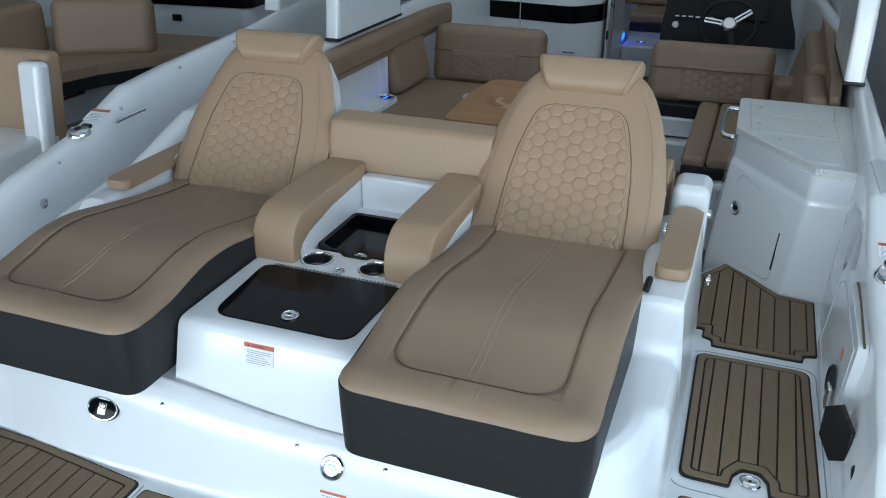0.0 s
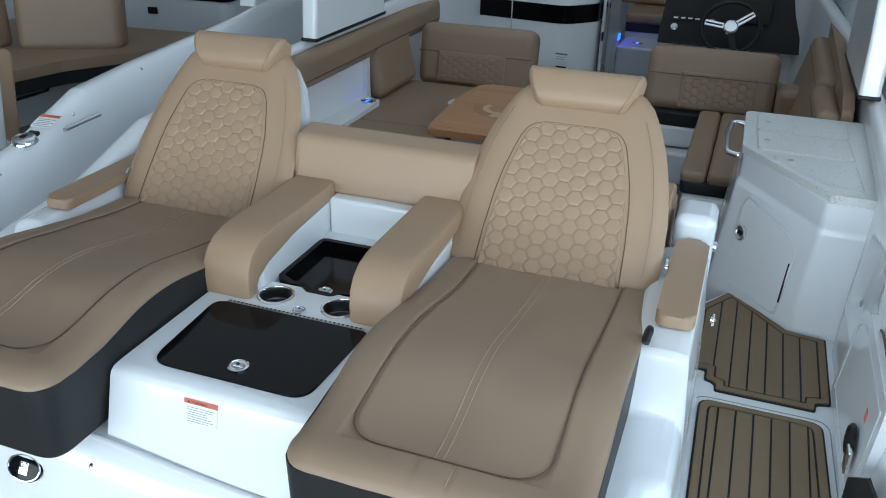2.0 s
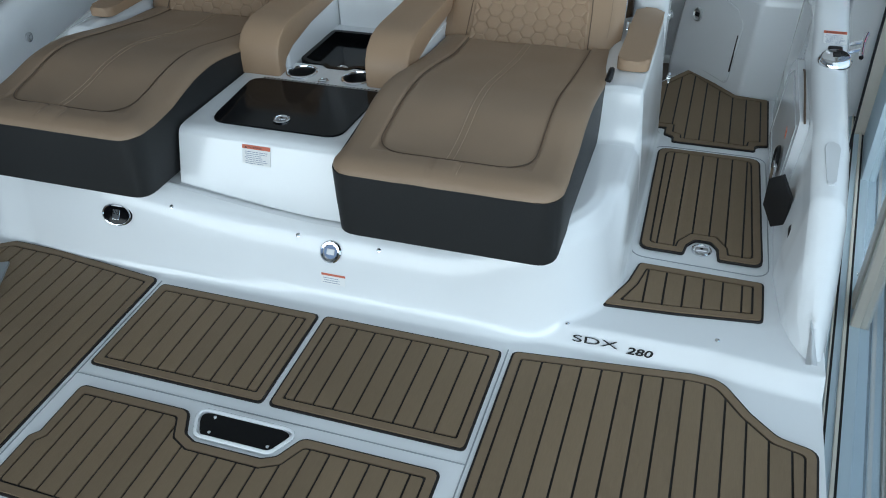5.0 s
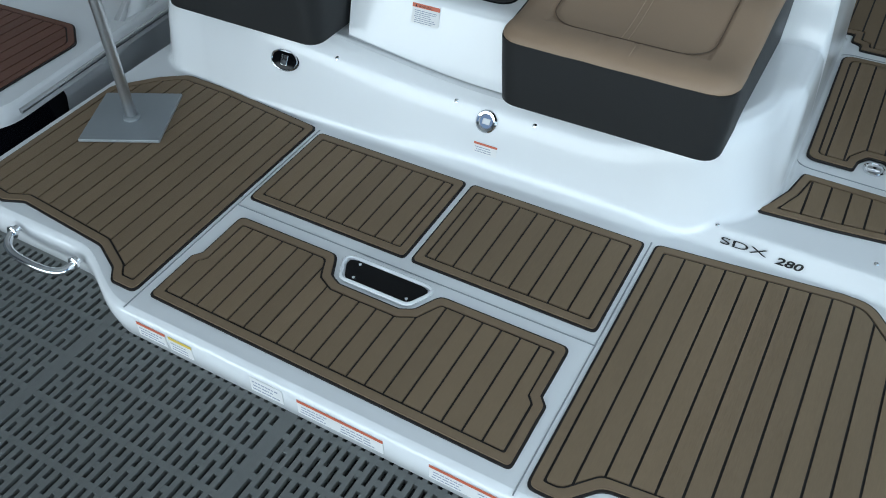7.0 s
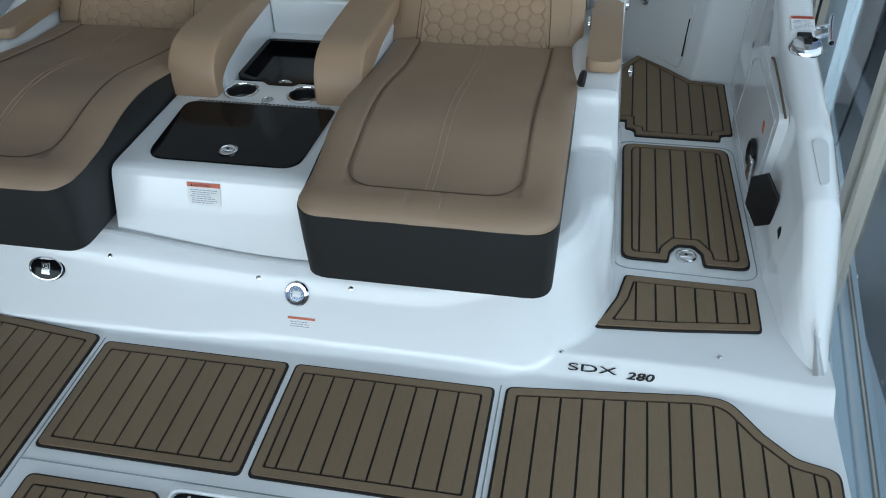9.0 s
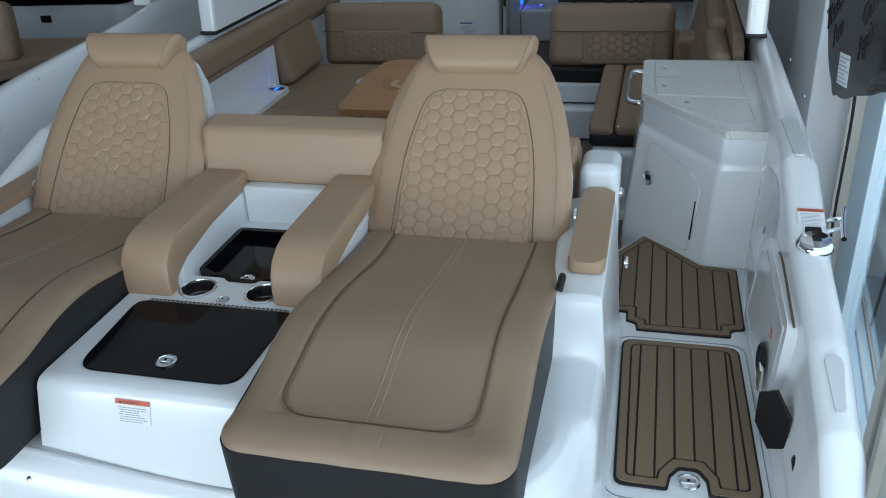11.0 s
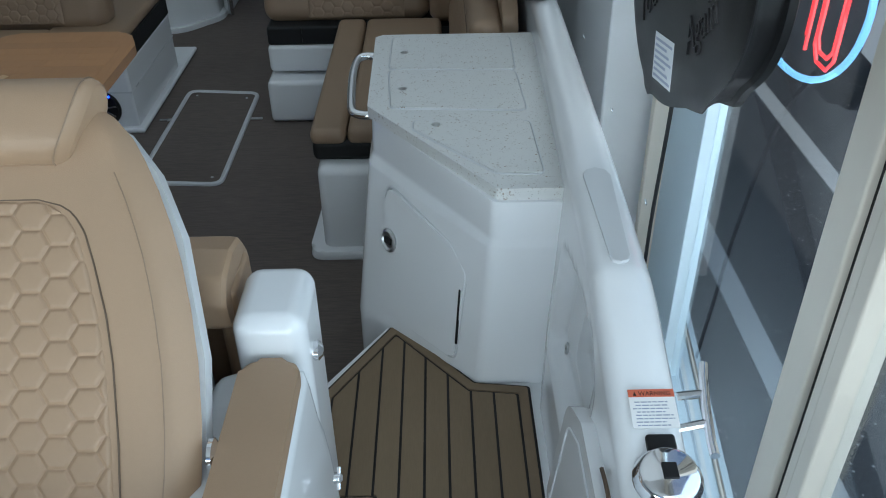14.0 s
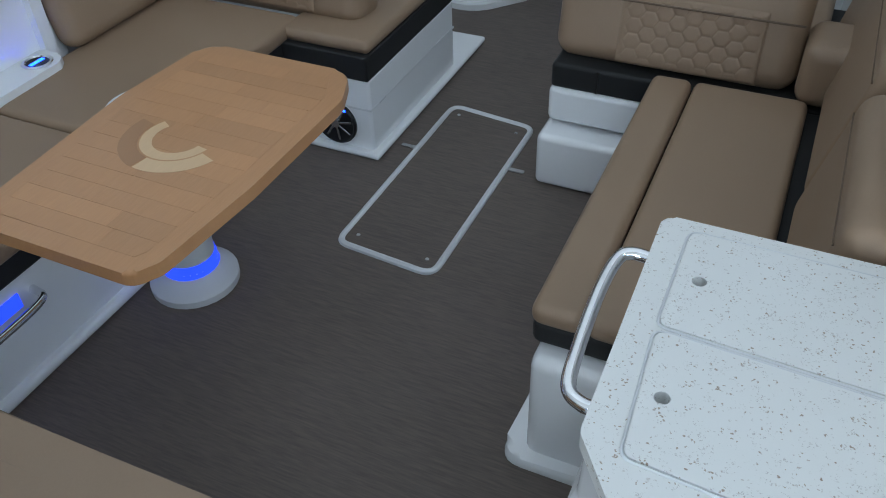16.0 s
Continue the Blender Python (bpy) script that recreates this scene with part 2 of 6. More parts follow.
def roundpoly(pts, r, n=5):
    """Round the corners of a polygon; r is one radius or one for each corner."""
    out = []
    m = len(pts)
    for i in range(m):
        p, a, b = Vector(pts[i]), Vector(pts[i - 1]), Vector(pts[(i + 1) % m])
        rr = r[i] if isinstance(r, (list, tuple)) else r
        u, w = (a - p), (b - p)
        if rr <= 0:
            out.append(tuple(p))
            continue
        lu, lw = u.length, w.length
        ang = u.angle(w)
        d = min(rr / max(math.tan(ang / 2), 1e-3), 0.48 * lu, 0.48 * lw)
        s, e = p + u * (d / lu), p + w * (d / lw)
        for k in range(n + 1):
            t = k / n
            q = s * (1 - t) ** 2 + p * 2 * t * (1 - t) + e * t ** 2
            out.append(tuple(q))
    return out


def prism(poly, z0, z1, bev=0.0, bm=None, seg=2):
    bm = bm or bmesh.new()
    lo = [bm.verts.new((x, y, z0)) for x, y in poly]
    hi = [bm.verts.new((x, y, z1)) for x, y in poly]
    n = len(poly)
    bm.faces.new(lo[::-1])
    top = bm.faces.new(hi)
    for i in range(n):
        bm.faces.new((lo[i], lo[(i + 1) % n], hi[(i + 1) % n], hi[i]))
    if bev:
        bmesh.ops.bevel(bm, geom=list(top.edges), offset=bev, segments=seg, profile=0.5, affect='EDGES')
    return bm


def moved(bm, m):
    bmesh.ops.transform(bm, matrix=m, verts=bm.verts[:])
    return bm


def rings(loops, close=True, cap=True, bm=None):
    """Skin a row of loops of equal length."""
    bm = bm or bmesh.new()
    vs = [[bm.verts.new(p) for p in lp] for lp in loops]
    n = len(loops[0])
    for a, b in zip(vs, vs[1:]):
        for i in range(n if close else n - 1):
            j = (i + 1) % n
            bm.faces.new((a[i], a[j], b[j], b[i]))
    if cap and close:
        bm.faces.new(vs[0][::-1])
        bm.faces.new(vs[-1])
    return bm


def tube(pts, r, n=10, closed=False, bm=None):
    pts = [Vector(p) for p in pts]
    loops = []
    m = len(pts)
    ref = None
    for i, p in enumerate(pts):
        a, b = (pts[i - 1], pts[(i + 1) % m]) if closed else (pts[max(i - 1, 0)], pts[min(i + 1, m - 1)])
        t = (b - a).normalized()
        if ref is None:
            ref = t.orthogonal().normalized()
        ref = (ref - t * ref.dot(t)).normalized()
        s = t.cross(ref)
        loops.append([p + (ref * math.cos(2 * math.pi * k / n) + s * math.sin(2 * math.pi * k / n)) * r for k in range(n)])
    if closed:
        loops.append(loops[0])
    return rings(loops, True, not closed, bm)


def smoothline(pts, n=6):
    """Catmull-Rom through the points."""
    P = [Vector(p) for p in pts]
    P = [P[0] * 2 - P[1]] + P + [P[-1] * 2 - P[-2]]
    out = []
    for i in range(1, len(P) - 2):
        a, b, c, d = P[i - 1:i + 3]
        for k in range(n):
            t = k / n
            out.append(0.5 * (2 * b + (c - a) * t + (2 * a - 5 * b + 4 * c - d) * t * t + (3 * b - a - 3 * c + d) * t ** 3))
    out.append(P[-2])
    return out


def lathe(profile, n=28, bm=None, centre=(0, 0, 0)):
    """Turn a profile of (radius, height) round z."""
    c = Vector(centre)
    loops = [[c + Vector((r * math.cos(2 * math.pi * k / n), r * math.sin(2 * math.pi * k / n), z)) for k in range(n)] for r, z in profile]
    return rings(loops, True, True, bm)


def lathe_open(profile, n=28):
    """Turn a profile round z with both ends left open."""
    return rings([[(r * math.cos(2 * math.pi * k / n), r * math.sin(2 * math.pi * k / n), z) for k in range(n)] for r, z in profile], True, False)


def gridmesh(X, Y, Z):
    """A sheet from equal arrays of coordinates."""
    r, c = X.shape
    verts = np.stack([X, Y, Z], -1).reshape(-1, 3)
    idx = np.arange(r * c).reshape(r, c)
    faces = np.stack([idx[:-1, :-1], idx[:-1, 1:], idx[1:, 1:], idx[1:, :-1]], -1).reshape(-1, 4)
    return verts, faces


def sheet(name, X, Y, Z, material, parent=None, label=""):
    verts, faces = gridmesh(X, Y, Z)
    me = bpy.data.meshes.new(name)
    me.from_pydata(verts.tolist(), [], faces.tolist())
    me.materials.append(material)
    me.shade_smooth()
    ob = new(name, me)
    if parent:
        ob.parent = parent
    if label:
        ob["label"] = label
    return ob


def ss(a, b, x):
    t = np.clip((x - a) / (b - a), 0, 1)
    return t * t * (3 - 2 * t)


def hexheight(U, V, pitch, depth=0.006):
    """Puffed honeycomb quilting: height over a plane, low along the stitched lines."""
    a = pitch
    b = pitch * math.sqrt(3)
    best = np.full(U.shape, 9.0)
    second = np.full(U.shape, 9.0)
    for ou, ov in ((0, 0), (a / 2, b / 2)):
        cu = np.round((U - ou) / a) * a + ou
        cv = np.round((V - ov) / b) * b + ov
        for du in (-a, 0, a):
            for dv in (-b, 0, b):
                d = np.hypot(U - cu - du, V - cv - dv)
                second = np.minimum(second, np.maximum(best, d))
                best = np.minimum(best, d)
    edge = (second - best) / 2
    return depth * (1 - np.exp(-(edge / (0.055 * pitch)) ** 1.3)) + 0.30 * depth * np.sqrt(np.clip(edge / (0.5 * pitch), 0, 1))


def inset(poly, d):
    """Offset a polygon inwards."""
    n = len(poly)
    area2 = sum(poly[i][0] * poly[(i + 1) % n][1] - poly[(i + 1) % n][0] * poly[i][1] for i in range(n))
    sgn = 1 if area2 > 0 else -1
    out = []
    for i in range(n):
        p, a, b = Vector(poly[i]), Vector(poly[i - 1]), Vector(poly[(i + 1) % n])
        e1, e2 = (p - a), (b - p)
        if e1.length < 1e-6 or e2.length < 1e-6:
            e1 = e2 = b - a
        n1 = Vector((-e1.y, e1.x)).normalized() * sgn
        n2 = Vector((-e2.y, e2.x)).normalized() * sgn
        m = n1 + n2
        m = m / max(m.dot(m) / 2, 0.35)
        out.append(tuple(p + m * d))
    return out


def clipx(poly, x, keep_right):
    out = []
    n = len(poly)
    for i in range(n):
        a, b = poly[i], poly[(i + 1) % n]
        ia, ib = (a[0] >= x) == keep_right, (b[0] >= x) == keep_right
        if ia:
            out.append(a)
        if ia != ib:
            t = (x - a[0]) / (b[0] - a[0])
            out.append((x, a[1] + t * (b[1] - a[1])))
    return out


def deck_mat(poly, z, label, pitch=0.0487, r=0.02, foam=None, border=None, edge=0.02, gap=0.0055, slope=None, strips=""):
    """A foam deck mat: black base, a border ring and planks with black seams between them."""
    foam, border = foam or DECKFOAM, border or BORDERFOAM
    raw = poly
    rs = r if isinstance(r, (list, tuple)) else [r] * len(raw)

    def shrunk(d):
        return roundpoly(inset(raw, d), [max(q - 0.5 * d, 0.006) for q in rs], 4)
    poly = shrunk(0.0)
    mt = thing("deck_mat", label, "deck mat", "deck mats")
    tilt = slope or (lambda x, y: 0.0)

    def lay(bm):
        for v in bm.verts:
            v.co.z += z + tilt(v.co.x, v.co.y)
        return bm
    part("base", lay(prism(poly, -0.002, 0.004)), SEAM, mt, "black edge and seams")
    o1, o2 = shrunk(0.006), shrunk(0.006 + edge)
    bm = bmesh.new()
    n = len(poly)
    loops = [[bm.verts.new((x, y, h)) for x, y in pp] for pp, h in ((o1, 0.003), (o1, 0.0075), (o2, 0.0075), (o2, 0.003))]
    for a, b in zip(loops, loops[1:]):
        for i in range(n):
            bm.faces.new((a[i], a[(i + 1) % n], b[(i + 1) % n], b[i]))
    part("border", lay(bm), border, mt)
    core = shrunk(0.006 + edge + gap)
    xs = [p[0] for p in core]
    x0, x1 = min(xs), max(xs)
    narrow = 0.024
    p0, p1 = x0 + narrow * ("left" in strips), x1 - narrow * ("right" in strips)
    k = max(1, round((p1 - p0) / pitch))
    ends = sorted({x0, x1, *[round(p0 + (p1 - p0) * i / k, 5) for i in range(k + 1)]})
    ends = [ends[0]] + [e for e0, e in zip(ends, ends[1:]) if e - e0 > 1e-3]
    k = len(ends) - 1
    for i in range(k):
        a, b = ends[i] + (gap / 2 if i else 0), ends[i + 1] - (gap / 2 if i < k - 1 else 0)
        cuts = sorted({a, b, *[p[0] for p in core if a < p[0] < b], *np.linspace(a, b, 6)})
        cuts = [cuts[0]] + [c for c0, c in zip(cuts, cuts[1:]) if c - c0 > 5e-4]
        lo_, hi_ = [], []
        for c in cuts:
            c = min(max(c, x0 + 2e-4), x1 - 2e-4)
            hits = []
            for j in range(len(core)):
                p, q = core[j], core[(j + 1) % len(core)]
                if (p[0] - c) * (q[0] - c) <= 0 and abs(p[0] - q[0]) > 1e-9:
                    hits.append(p[1] + (c - p[0]) / (q[0] - p[0]) * (q[1] - p[1]))
            if hits and max(hits) - min(hits) > 2e-3:
                lo_.append((c, min(hits)))
                hi_.append((c, max(hits)))
        if len(lo_) < 2:
            continue
        bm = bmesh.new()
        vt = [[bm.verts.new((*p, h)) for p in side] for side in (lo_, hi_) for h in (0.002, 0.0075)]
        for j in range(len(lo_) - 1):
            for s0, s1 in ((1, 3), (0, 1), (3, 2)):
                bm.faces.new((vt[s0][j], vt[s0][j + 1], vt[s1][j + 1], vt[s1][j]))
        for j in (0, len(lo_) - 1):
            bm.faces.new((vt[0][j], vt[1][j], vt[3][j], vt[2][j]))
        part("plank", lay(bm), foam, mt, smooth=False)
    return mt


def screw(p, normal=(0, 0, 1), r=0.006):
    ob = tagged(finish("screw", moved(lathe([(r, 0), (r, 0.0015), (r * 0.6, 0.003), (0.0005, 0.0032)], 12), Matrix.Translation(p) @ Vector(normal).to_track_quat('Z', 'Y').to_matrix().to_4x4()), CHROME), "small round stainless screw head in the white moulding", "screw", "deck screws")
    return ob


def lettering(text, m, size, material, name, lab, depth=0.0015, parent=None, shear=0.0, bold=0.0):
    cu = bpy.data.curves.new(name, 'FONT')
    cu.body, cu.size, cu.extrude, cu.shear, cu.offset = text, size, depth, shear, bold
    tmp = bpy.data.objects.new("tmp", cu)
    scene.collection.objects.link(tmp)
    me = bpy.data.meshes.new_from_object(tmp.evaluated_get(bpy.context.evaluated_depsgraph_get()))
    bpy.data.objects.remove(tmp)
    me.materials.append(material)
    me.transform(m)
    ob = new(name, me)
    if parent:
        ob.parent = parent
        if lab:
            ob["label"] = lab
    else:
        tagged(ob, lab, "lettering")
    return ob


def carve(ob, *cutters):
    """Cut closed shapes out of a closed part."""
    ob.modifiers.clear()
    for bm in cutters:
        me = bpy.data.meshes.new("cutter")
        bmesh.ops.recalc_face_normals(bm, faces=bm.faces[:])
        bm.to_mesh(me)
        bm.free()
        tool = new("cutter", me)
        mod = ob.modifiers.new("cut", 'BOOLEAN')
        mod.operation, mod.solver, mod.object = 'DIFFERENCE', 'EXACT', tool
        bpy.context.view_layer.update()
        out = bpy.data.meshes.new_from_object(ob.evaluated_get(bpy.context.evaluated_depsgraph_get()))
        ob.modifiers.clear()
        old = ob.data
        name = old.name
        ob.data = out
        bpy.data.meshes.remove(old)
        out.name = name
        bpy.data.objects.remove(tool)
        bpy.data.meshes.remove(me)
    ob.data.set_sharp_from_angle(angle=radians(38))
    even_normals(ob)
    return ob


def label_sticker(m, w, h, lab, word="", lines=5, head_mat=None):
    """A flat warning label of size w x h with a coloured head and printed bars; m puts its lower left corner."""
    ob = thing("warning_label", lab, "label", "stickers")
    part("paper", moved(prism(roundpoly([(0, 0), (w, 0), (w, h), (0, h)], 0.04 * h, 3), 0, 0.0012), m), PAPER, ob, smooth=False)
    if head_mat:
        part("heading", moved(rbox(0, w, 0.80 * h, h, 0.0011, 0.0017, 0), m), head_mat, ob, "coloured heading band", smooth=False)
    rng = random.Random(int(w * 1e4) + lines)
    top = 0.74 if head_mat else 0.92
    if word:
        lettering(word, m @ pose(0.22 * w, 0.835 * h, 0.0018), 0.16 * h, BLACK, "heading_word", "dark heading word", 0.0002, ob)
        part("warning_triangle", moved(prism([(0.10 * w, 0.83 * h), (0.18 * w, 0.83 * h), (0.14 * w, 0.95 * h)], 0.0016, 0.0020), m), BLACK, ob, smooth=False)
    step = top / (lines + 0.6)
    for i in range(lines):
        x_ = 0.06 + rng.uniform(0.0, 0.08)
        last = 0.06 + 0.88 * rng.uniform(0.7, 1.0)
        row = []
        while x_ < last:
            n_ = min(rng.uniform(0.05, 0.16), last - x_)
            row.append((x_, x_ + n_, top - (i + 1) * step, 0.34 * step))
            x_ += n_ + 0.022
        bm = bmesh.new()
        for a, b, y, t in row:
            rbox(a * w, b * w, y * h, (y + t) * h, 0.0010, 0.0014, 0, bm=bm)
        part("print_line", moved(bm, m), INK, ob, smooth=False)
    return ob

# ---- the showroom shell ----
tagged(finish("floor", rbox(-7, 1.72, -5, 10, -0.85, -0.75, 0), FLOORM, smooth=False), "pale blue-grey showroom floor under the boats", "floor", kind="structure")
tagged(finish("ceiling", rbox(-7, 1.9, -5, 10, 3.3, 3.45, 0), WALLWHITE, smooth=False), "plain white showroom ceiling", "ceiling", kind="structure")
tagged(finish("wall_port", rbox(-7.2, -7.0, -5, 10, -0.85, 3.3, 0), WALLGREY, smooth=False), "plain grey showroom wall", "wall", kind="structure")
tagged(finish("wall_forward", rbox(-7, 1.72, 10.0, 10.2, -0.85, 3.3, 0), WALLGREY, smooth=False), "plain grey showroom wall beyond the bows", "wall", kind="structure")
wa = thing("wall_aft", "grey wall with a wide shop opening astern", "wall", kind="structure")
part("wall_panel", rbox(-7, -3.4, -5.2, -5.0, -0.85, 3.3, 0), WALLGREY, wa, smooth=False)
part("lintel", rbox(-3.4, 1.9, -5.2, -5.0, 2.9, 3.3, 0), WALLGREY, wa, smooth=False)
tagged(finish("ground", prism([(-60, -60), (90, -60), (90, 90), (-60, 90)], -0.95, -0.86), ASPHALT, smooth=False), "dark speckled asphalt parking lot outside", "asphalt", kind="structure")
for sx, sy0, sy1 in ((2.15, 1.2, 12.0), (2.93, 2.6, 12.0), (4.6, -3.0, 9.0)):
    tagged(finish("parking_line", moved(rbox(-0.05, 0.05, sy0, sy1, -0.858, -0.853, 0), pose(sx, 0, 0)), ROADPAINT, smooth=False), "worn white parking line painted on the asphalt", "road marking", kind="structure")

WW = pose(1.534, 1.386, 0, 0, 0, -6) @ pose(-1.71, -1.95, 0)
wall = thing("window_wall", "shop window wall of tan aluminium frames and clear panes", "window", kind="structure")
part("sill_track", moved(rbox(1.66, 1.90, -5, 9, -0.80, -0.68, 0.008), WW), PANELBLUE, wall, "pale blue threshold")
for x_, w_ in ((1.675, 0.006), (1.715, 0.012), (1.86, 0.008)):
    part("track_rail", moved(rbox(x_, x_ + w_, -5, 9, -0.682, -0.668, 0.002), WW), ALU, wall, "raised aluminium track rail")
    part("track_groove", moved(rbox(x_ + w_ + 0.002, x_ + w_ + 0.010, -5, 9, -0.681, -0.6785, 0), WW), RUBBER, wall, smooth=False)
part("head_rail", moved(rbox(1.66, 1.86, -5, 9, 2.9, 3.3, 0.01), WW), ALU, wall)
for y0, y1, deep in ((-0.30, -0.22, 0.12), (1.735, 1.78, 0.06), (1.795, 1.83, 0.05), (1.845, 1.95, 0.06), (3.36, 3.42, 0.12), (3.48, 3.54, 0.10), (5.6, 5.7, 0.12), (-3.2, -3.1, 0.12)):
    part("mullion", moved(rbox(1.80 - deep, 1.80, y0, y1, -0.736, 2.9, 0.006), WW), ALU, wall, "champagne aluminium mullion")
part("rubber_strip", moved(rbox(1.755, 1.79, 1.78, 1.795, -0.736, 2.9, 0), WW), RUBBER, wall)
part("rubber_strip", moved(rbox(1.755, 1.79, 1.83, 1.845, -0.736, 2.9, 0), WW), RUBBER, wall)
part("rubber_strip", moved(rbox(1.72, 1.76, 3.42, 3.48, -0.736, 2.9, 0), WW), RUBBER, wall)
part("side_panel", moved(rbox(1.74, 1.80, 2.88, 3.36, -0.736, 2.9, 0.004), WW), PANELBLUE, wall, "pale blue panel beside the pane")
for y0, y1 in ((-0.22, 1.735), (1.95, 2.88), (-3.1, -0.3)):
    pane = part("pane", moved(rbox(1.772, 1.778, y0, y1, -0.736, 2.9, 0), WW), GLASS, wall, "clear window pane", smooth=False)
    pane.visible_shadow = False
tagged(finish("wall_column", rbox(1.52, 1.80, 3.0, 3.7, -0.75, 3.3, 0.01), WALLWHITE), "white painted square column beside the window", "column", kind="structure")
tagged(finish("wall_starboard", rbox(1.66, 1.80, 3.7, 10.0, -0.75, 3.3, 0), WALLWHITE, smooth=False), "white showroom wall beyond the column", "wall", kind="structure")

# ---- the boat: hull, deck moulding, gunwales ----
MID = -0.21          # middle line of the pair of loungers
SOLE = -0.228        # cockpit floor


def plat_z(x, y):
    return -0.047 + 0.02 * (y - 0.0)


def pod_distance(X, Y):
    """Signed distance to the lounger pod's foot in plan, below nought inside."""
    front = 0.033 + 0.025 * np.clip((-X - 0.6) / 0.4, 0, 1) ** 2
    r = np.where(X > 0, 0.30, 0.16)
    qx = np.maximum(X - (0.757 - r), (-1.235 + r) - X)
    qy = (front + r) - Y
    return np.hypot(np.maximum(qx, 0), np.maximum(qy, 0)) + np.minimum(np.maximum(qx, qy), 0) - r


def deck_height(X, Y):
    walk_floor = ss(0.05, 0.10, Y + 0.02 * np.clip((X - 1.0) / 0.2, 0, 1)) * ss(0.3, 0.55, X)
    base = plat_z(X, Y) * (1 - walk_floor)
    base = np.where((X > 0.5) & (Y > 0.1), 0.0, base)
    s = -pod_distance(X, Y)
    w = ss(0.42, 0.66, X)
    mid = np.interp(s, [0, 0.02, 0.035, 0.055, 0.075, 0.095, 0.13], [0, 0.022, 0.07, 0.145, 0.19, 0.212, 0.22])
    port = np.interp(s, [0, 0.008, 0.018, 0.03, 0.045, 0.065, 0.10], [0, 0.02, 0.09, 0.165, 0.225, 0.255, 0.268])
    pw = ss(0.0, 0.7, -X)
    rise_front = mid * (1 - pw) + port * pw
    rise_side = np.interp(s, [0, 0.012, 0.03, 0.05, 0.075, 0.10], [0, 0.012, 0.10, 0.20, 0.25, 0.262])
    near = np.interp(s, [0, 0.008, 0.014, 0.022, 0.035, 0.06], [0, 0.015, 0.15, 0.235, 0.257, 0.262])
    side = np.where(Y > 0.4, near, rise_side + (near - rise_side) * ss(0.25, 0.4, Y))
    side = side + 0.04 * ss(0.592, 0.612, Y) * ss(0.008, 0.02, s)
    z = base + rise_front * (1 - w) + side * w * (1 - ss(1.19, 1.215, Y))
    arm = ss(0.592, 0.616, Y) * ss(0.020, 0.036, s) * ss(0.50, 0.6, X) * (1 - ss(1.17, 1.195, Y))
    z = z + 0.125 * arm
    parm = ss(0.585, 0.635, Y) * ss(0.0, 0.018, s) * ss(1.0, 1.08, -X)
    z = z + 0.19 * parm
    return z


gx = np.concatenate([np.arange(-1.26, 0.55, 0.012), np.arange(0.55, 0.80, 0.005), np.arange(0.80, 1.265, 0.012)])
gy = np.concatenate([np.arange(-0.80, -0.02, 0.02), np.arange(-0.02, 0.66, 0.007), np.arange(0.66, 1.14, 0.016), np.arange(1.14, 1.24, 0.006), np.arange(1.24, 1.41, 0.02)])
GX, GY = np.meshgrid(gx, gy)
stern = -0.777 + 0.10 * ss(0.52, 0.78, np.abs(GX)) + 0.05 * ss(1.15, 1.26, np.abs(GX))
GY2 = np.where(GY < -0.02, -0.02 + (GY + 0.02) * (-0.02 - stern) / 0.78, GY)
GZ = deck_height(GX, GY2)
deck = thing("deck_moulding", "glossy white moulded stern deck with swim platform, transom and walkway", "boat deck", kind="structure")
sheet("deck_skin", GX, GY2, GZ, GEL, deck)
# the platform's stern face, with its rounded upper edge
sx_ = np.linspace(-1.26, 1.262, 140)
st_ = -0.777 + 0.10 * ss(0.52, 0.78, np.abs(sx_)) + 0.05 * ss(1.15, 1.26, np.abs(sx_))
prof = [(0.0, 0.0), (-0.012, -0.004), (-0.02, -0.015), (-0.022, -0.05), (-0.012, -0.10), (0.03, -0.16)]
SX = np.stack([sx_] * len(prof))
SY = np.stack([st_ + a for a, b in prof])
SZ = np.stack([plat_z(sx_, st_) + b for a, b in prof])
sheet("stern_face", SX, SY, SZ, GEL, deck)
part("under_body", rbox(-1.15, 1.15, -0.62, 6.0, -0.75, -0.24, 0.02), HULLBLACK, deck, "dark hull below the deck")

tagged(finish("cockpit_sole", prism([(-1.2, 1.45), (0.62, 1.45), (0.66, 1.50), (0.815, 1.75), (1.0, 1.7), (1.2, 1.7), (1.2, 4.3), (0.7, 6.5), (-0.7, 6.5), (-1.2, 4.3)], SOLE - 0.03, SOLE), WOVEN, smooth=False), "grey-brown woven vinyl cockpit floor", "floor", kind="structure")
tagged(finish("walkway_riser", prism([(0.55, 1.40), (1.2, 1.40), (1.2, 1.7), (1.02, 1.6), (0.817, 1.800), (0.646, 1.545), (0.55, 1.50)], SOLE, -0.001, 0.0), GEL), "white step edge of the starboard walkway", "step", kind="structure")


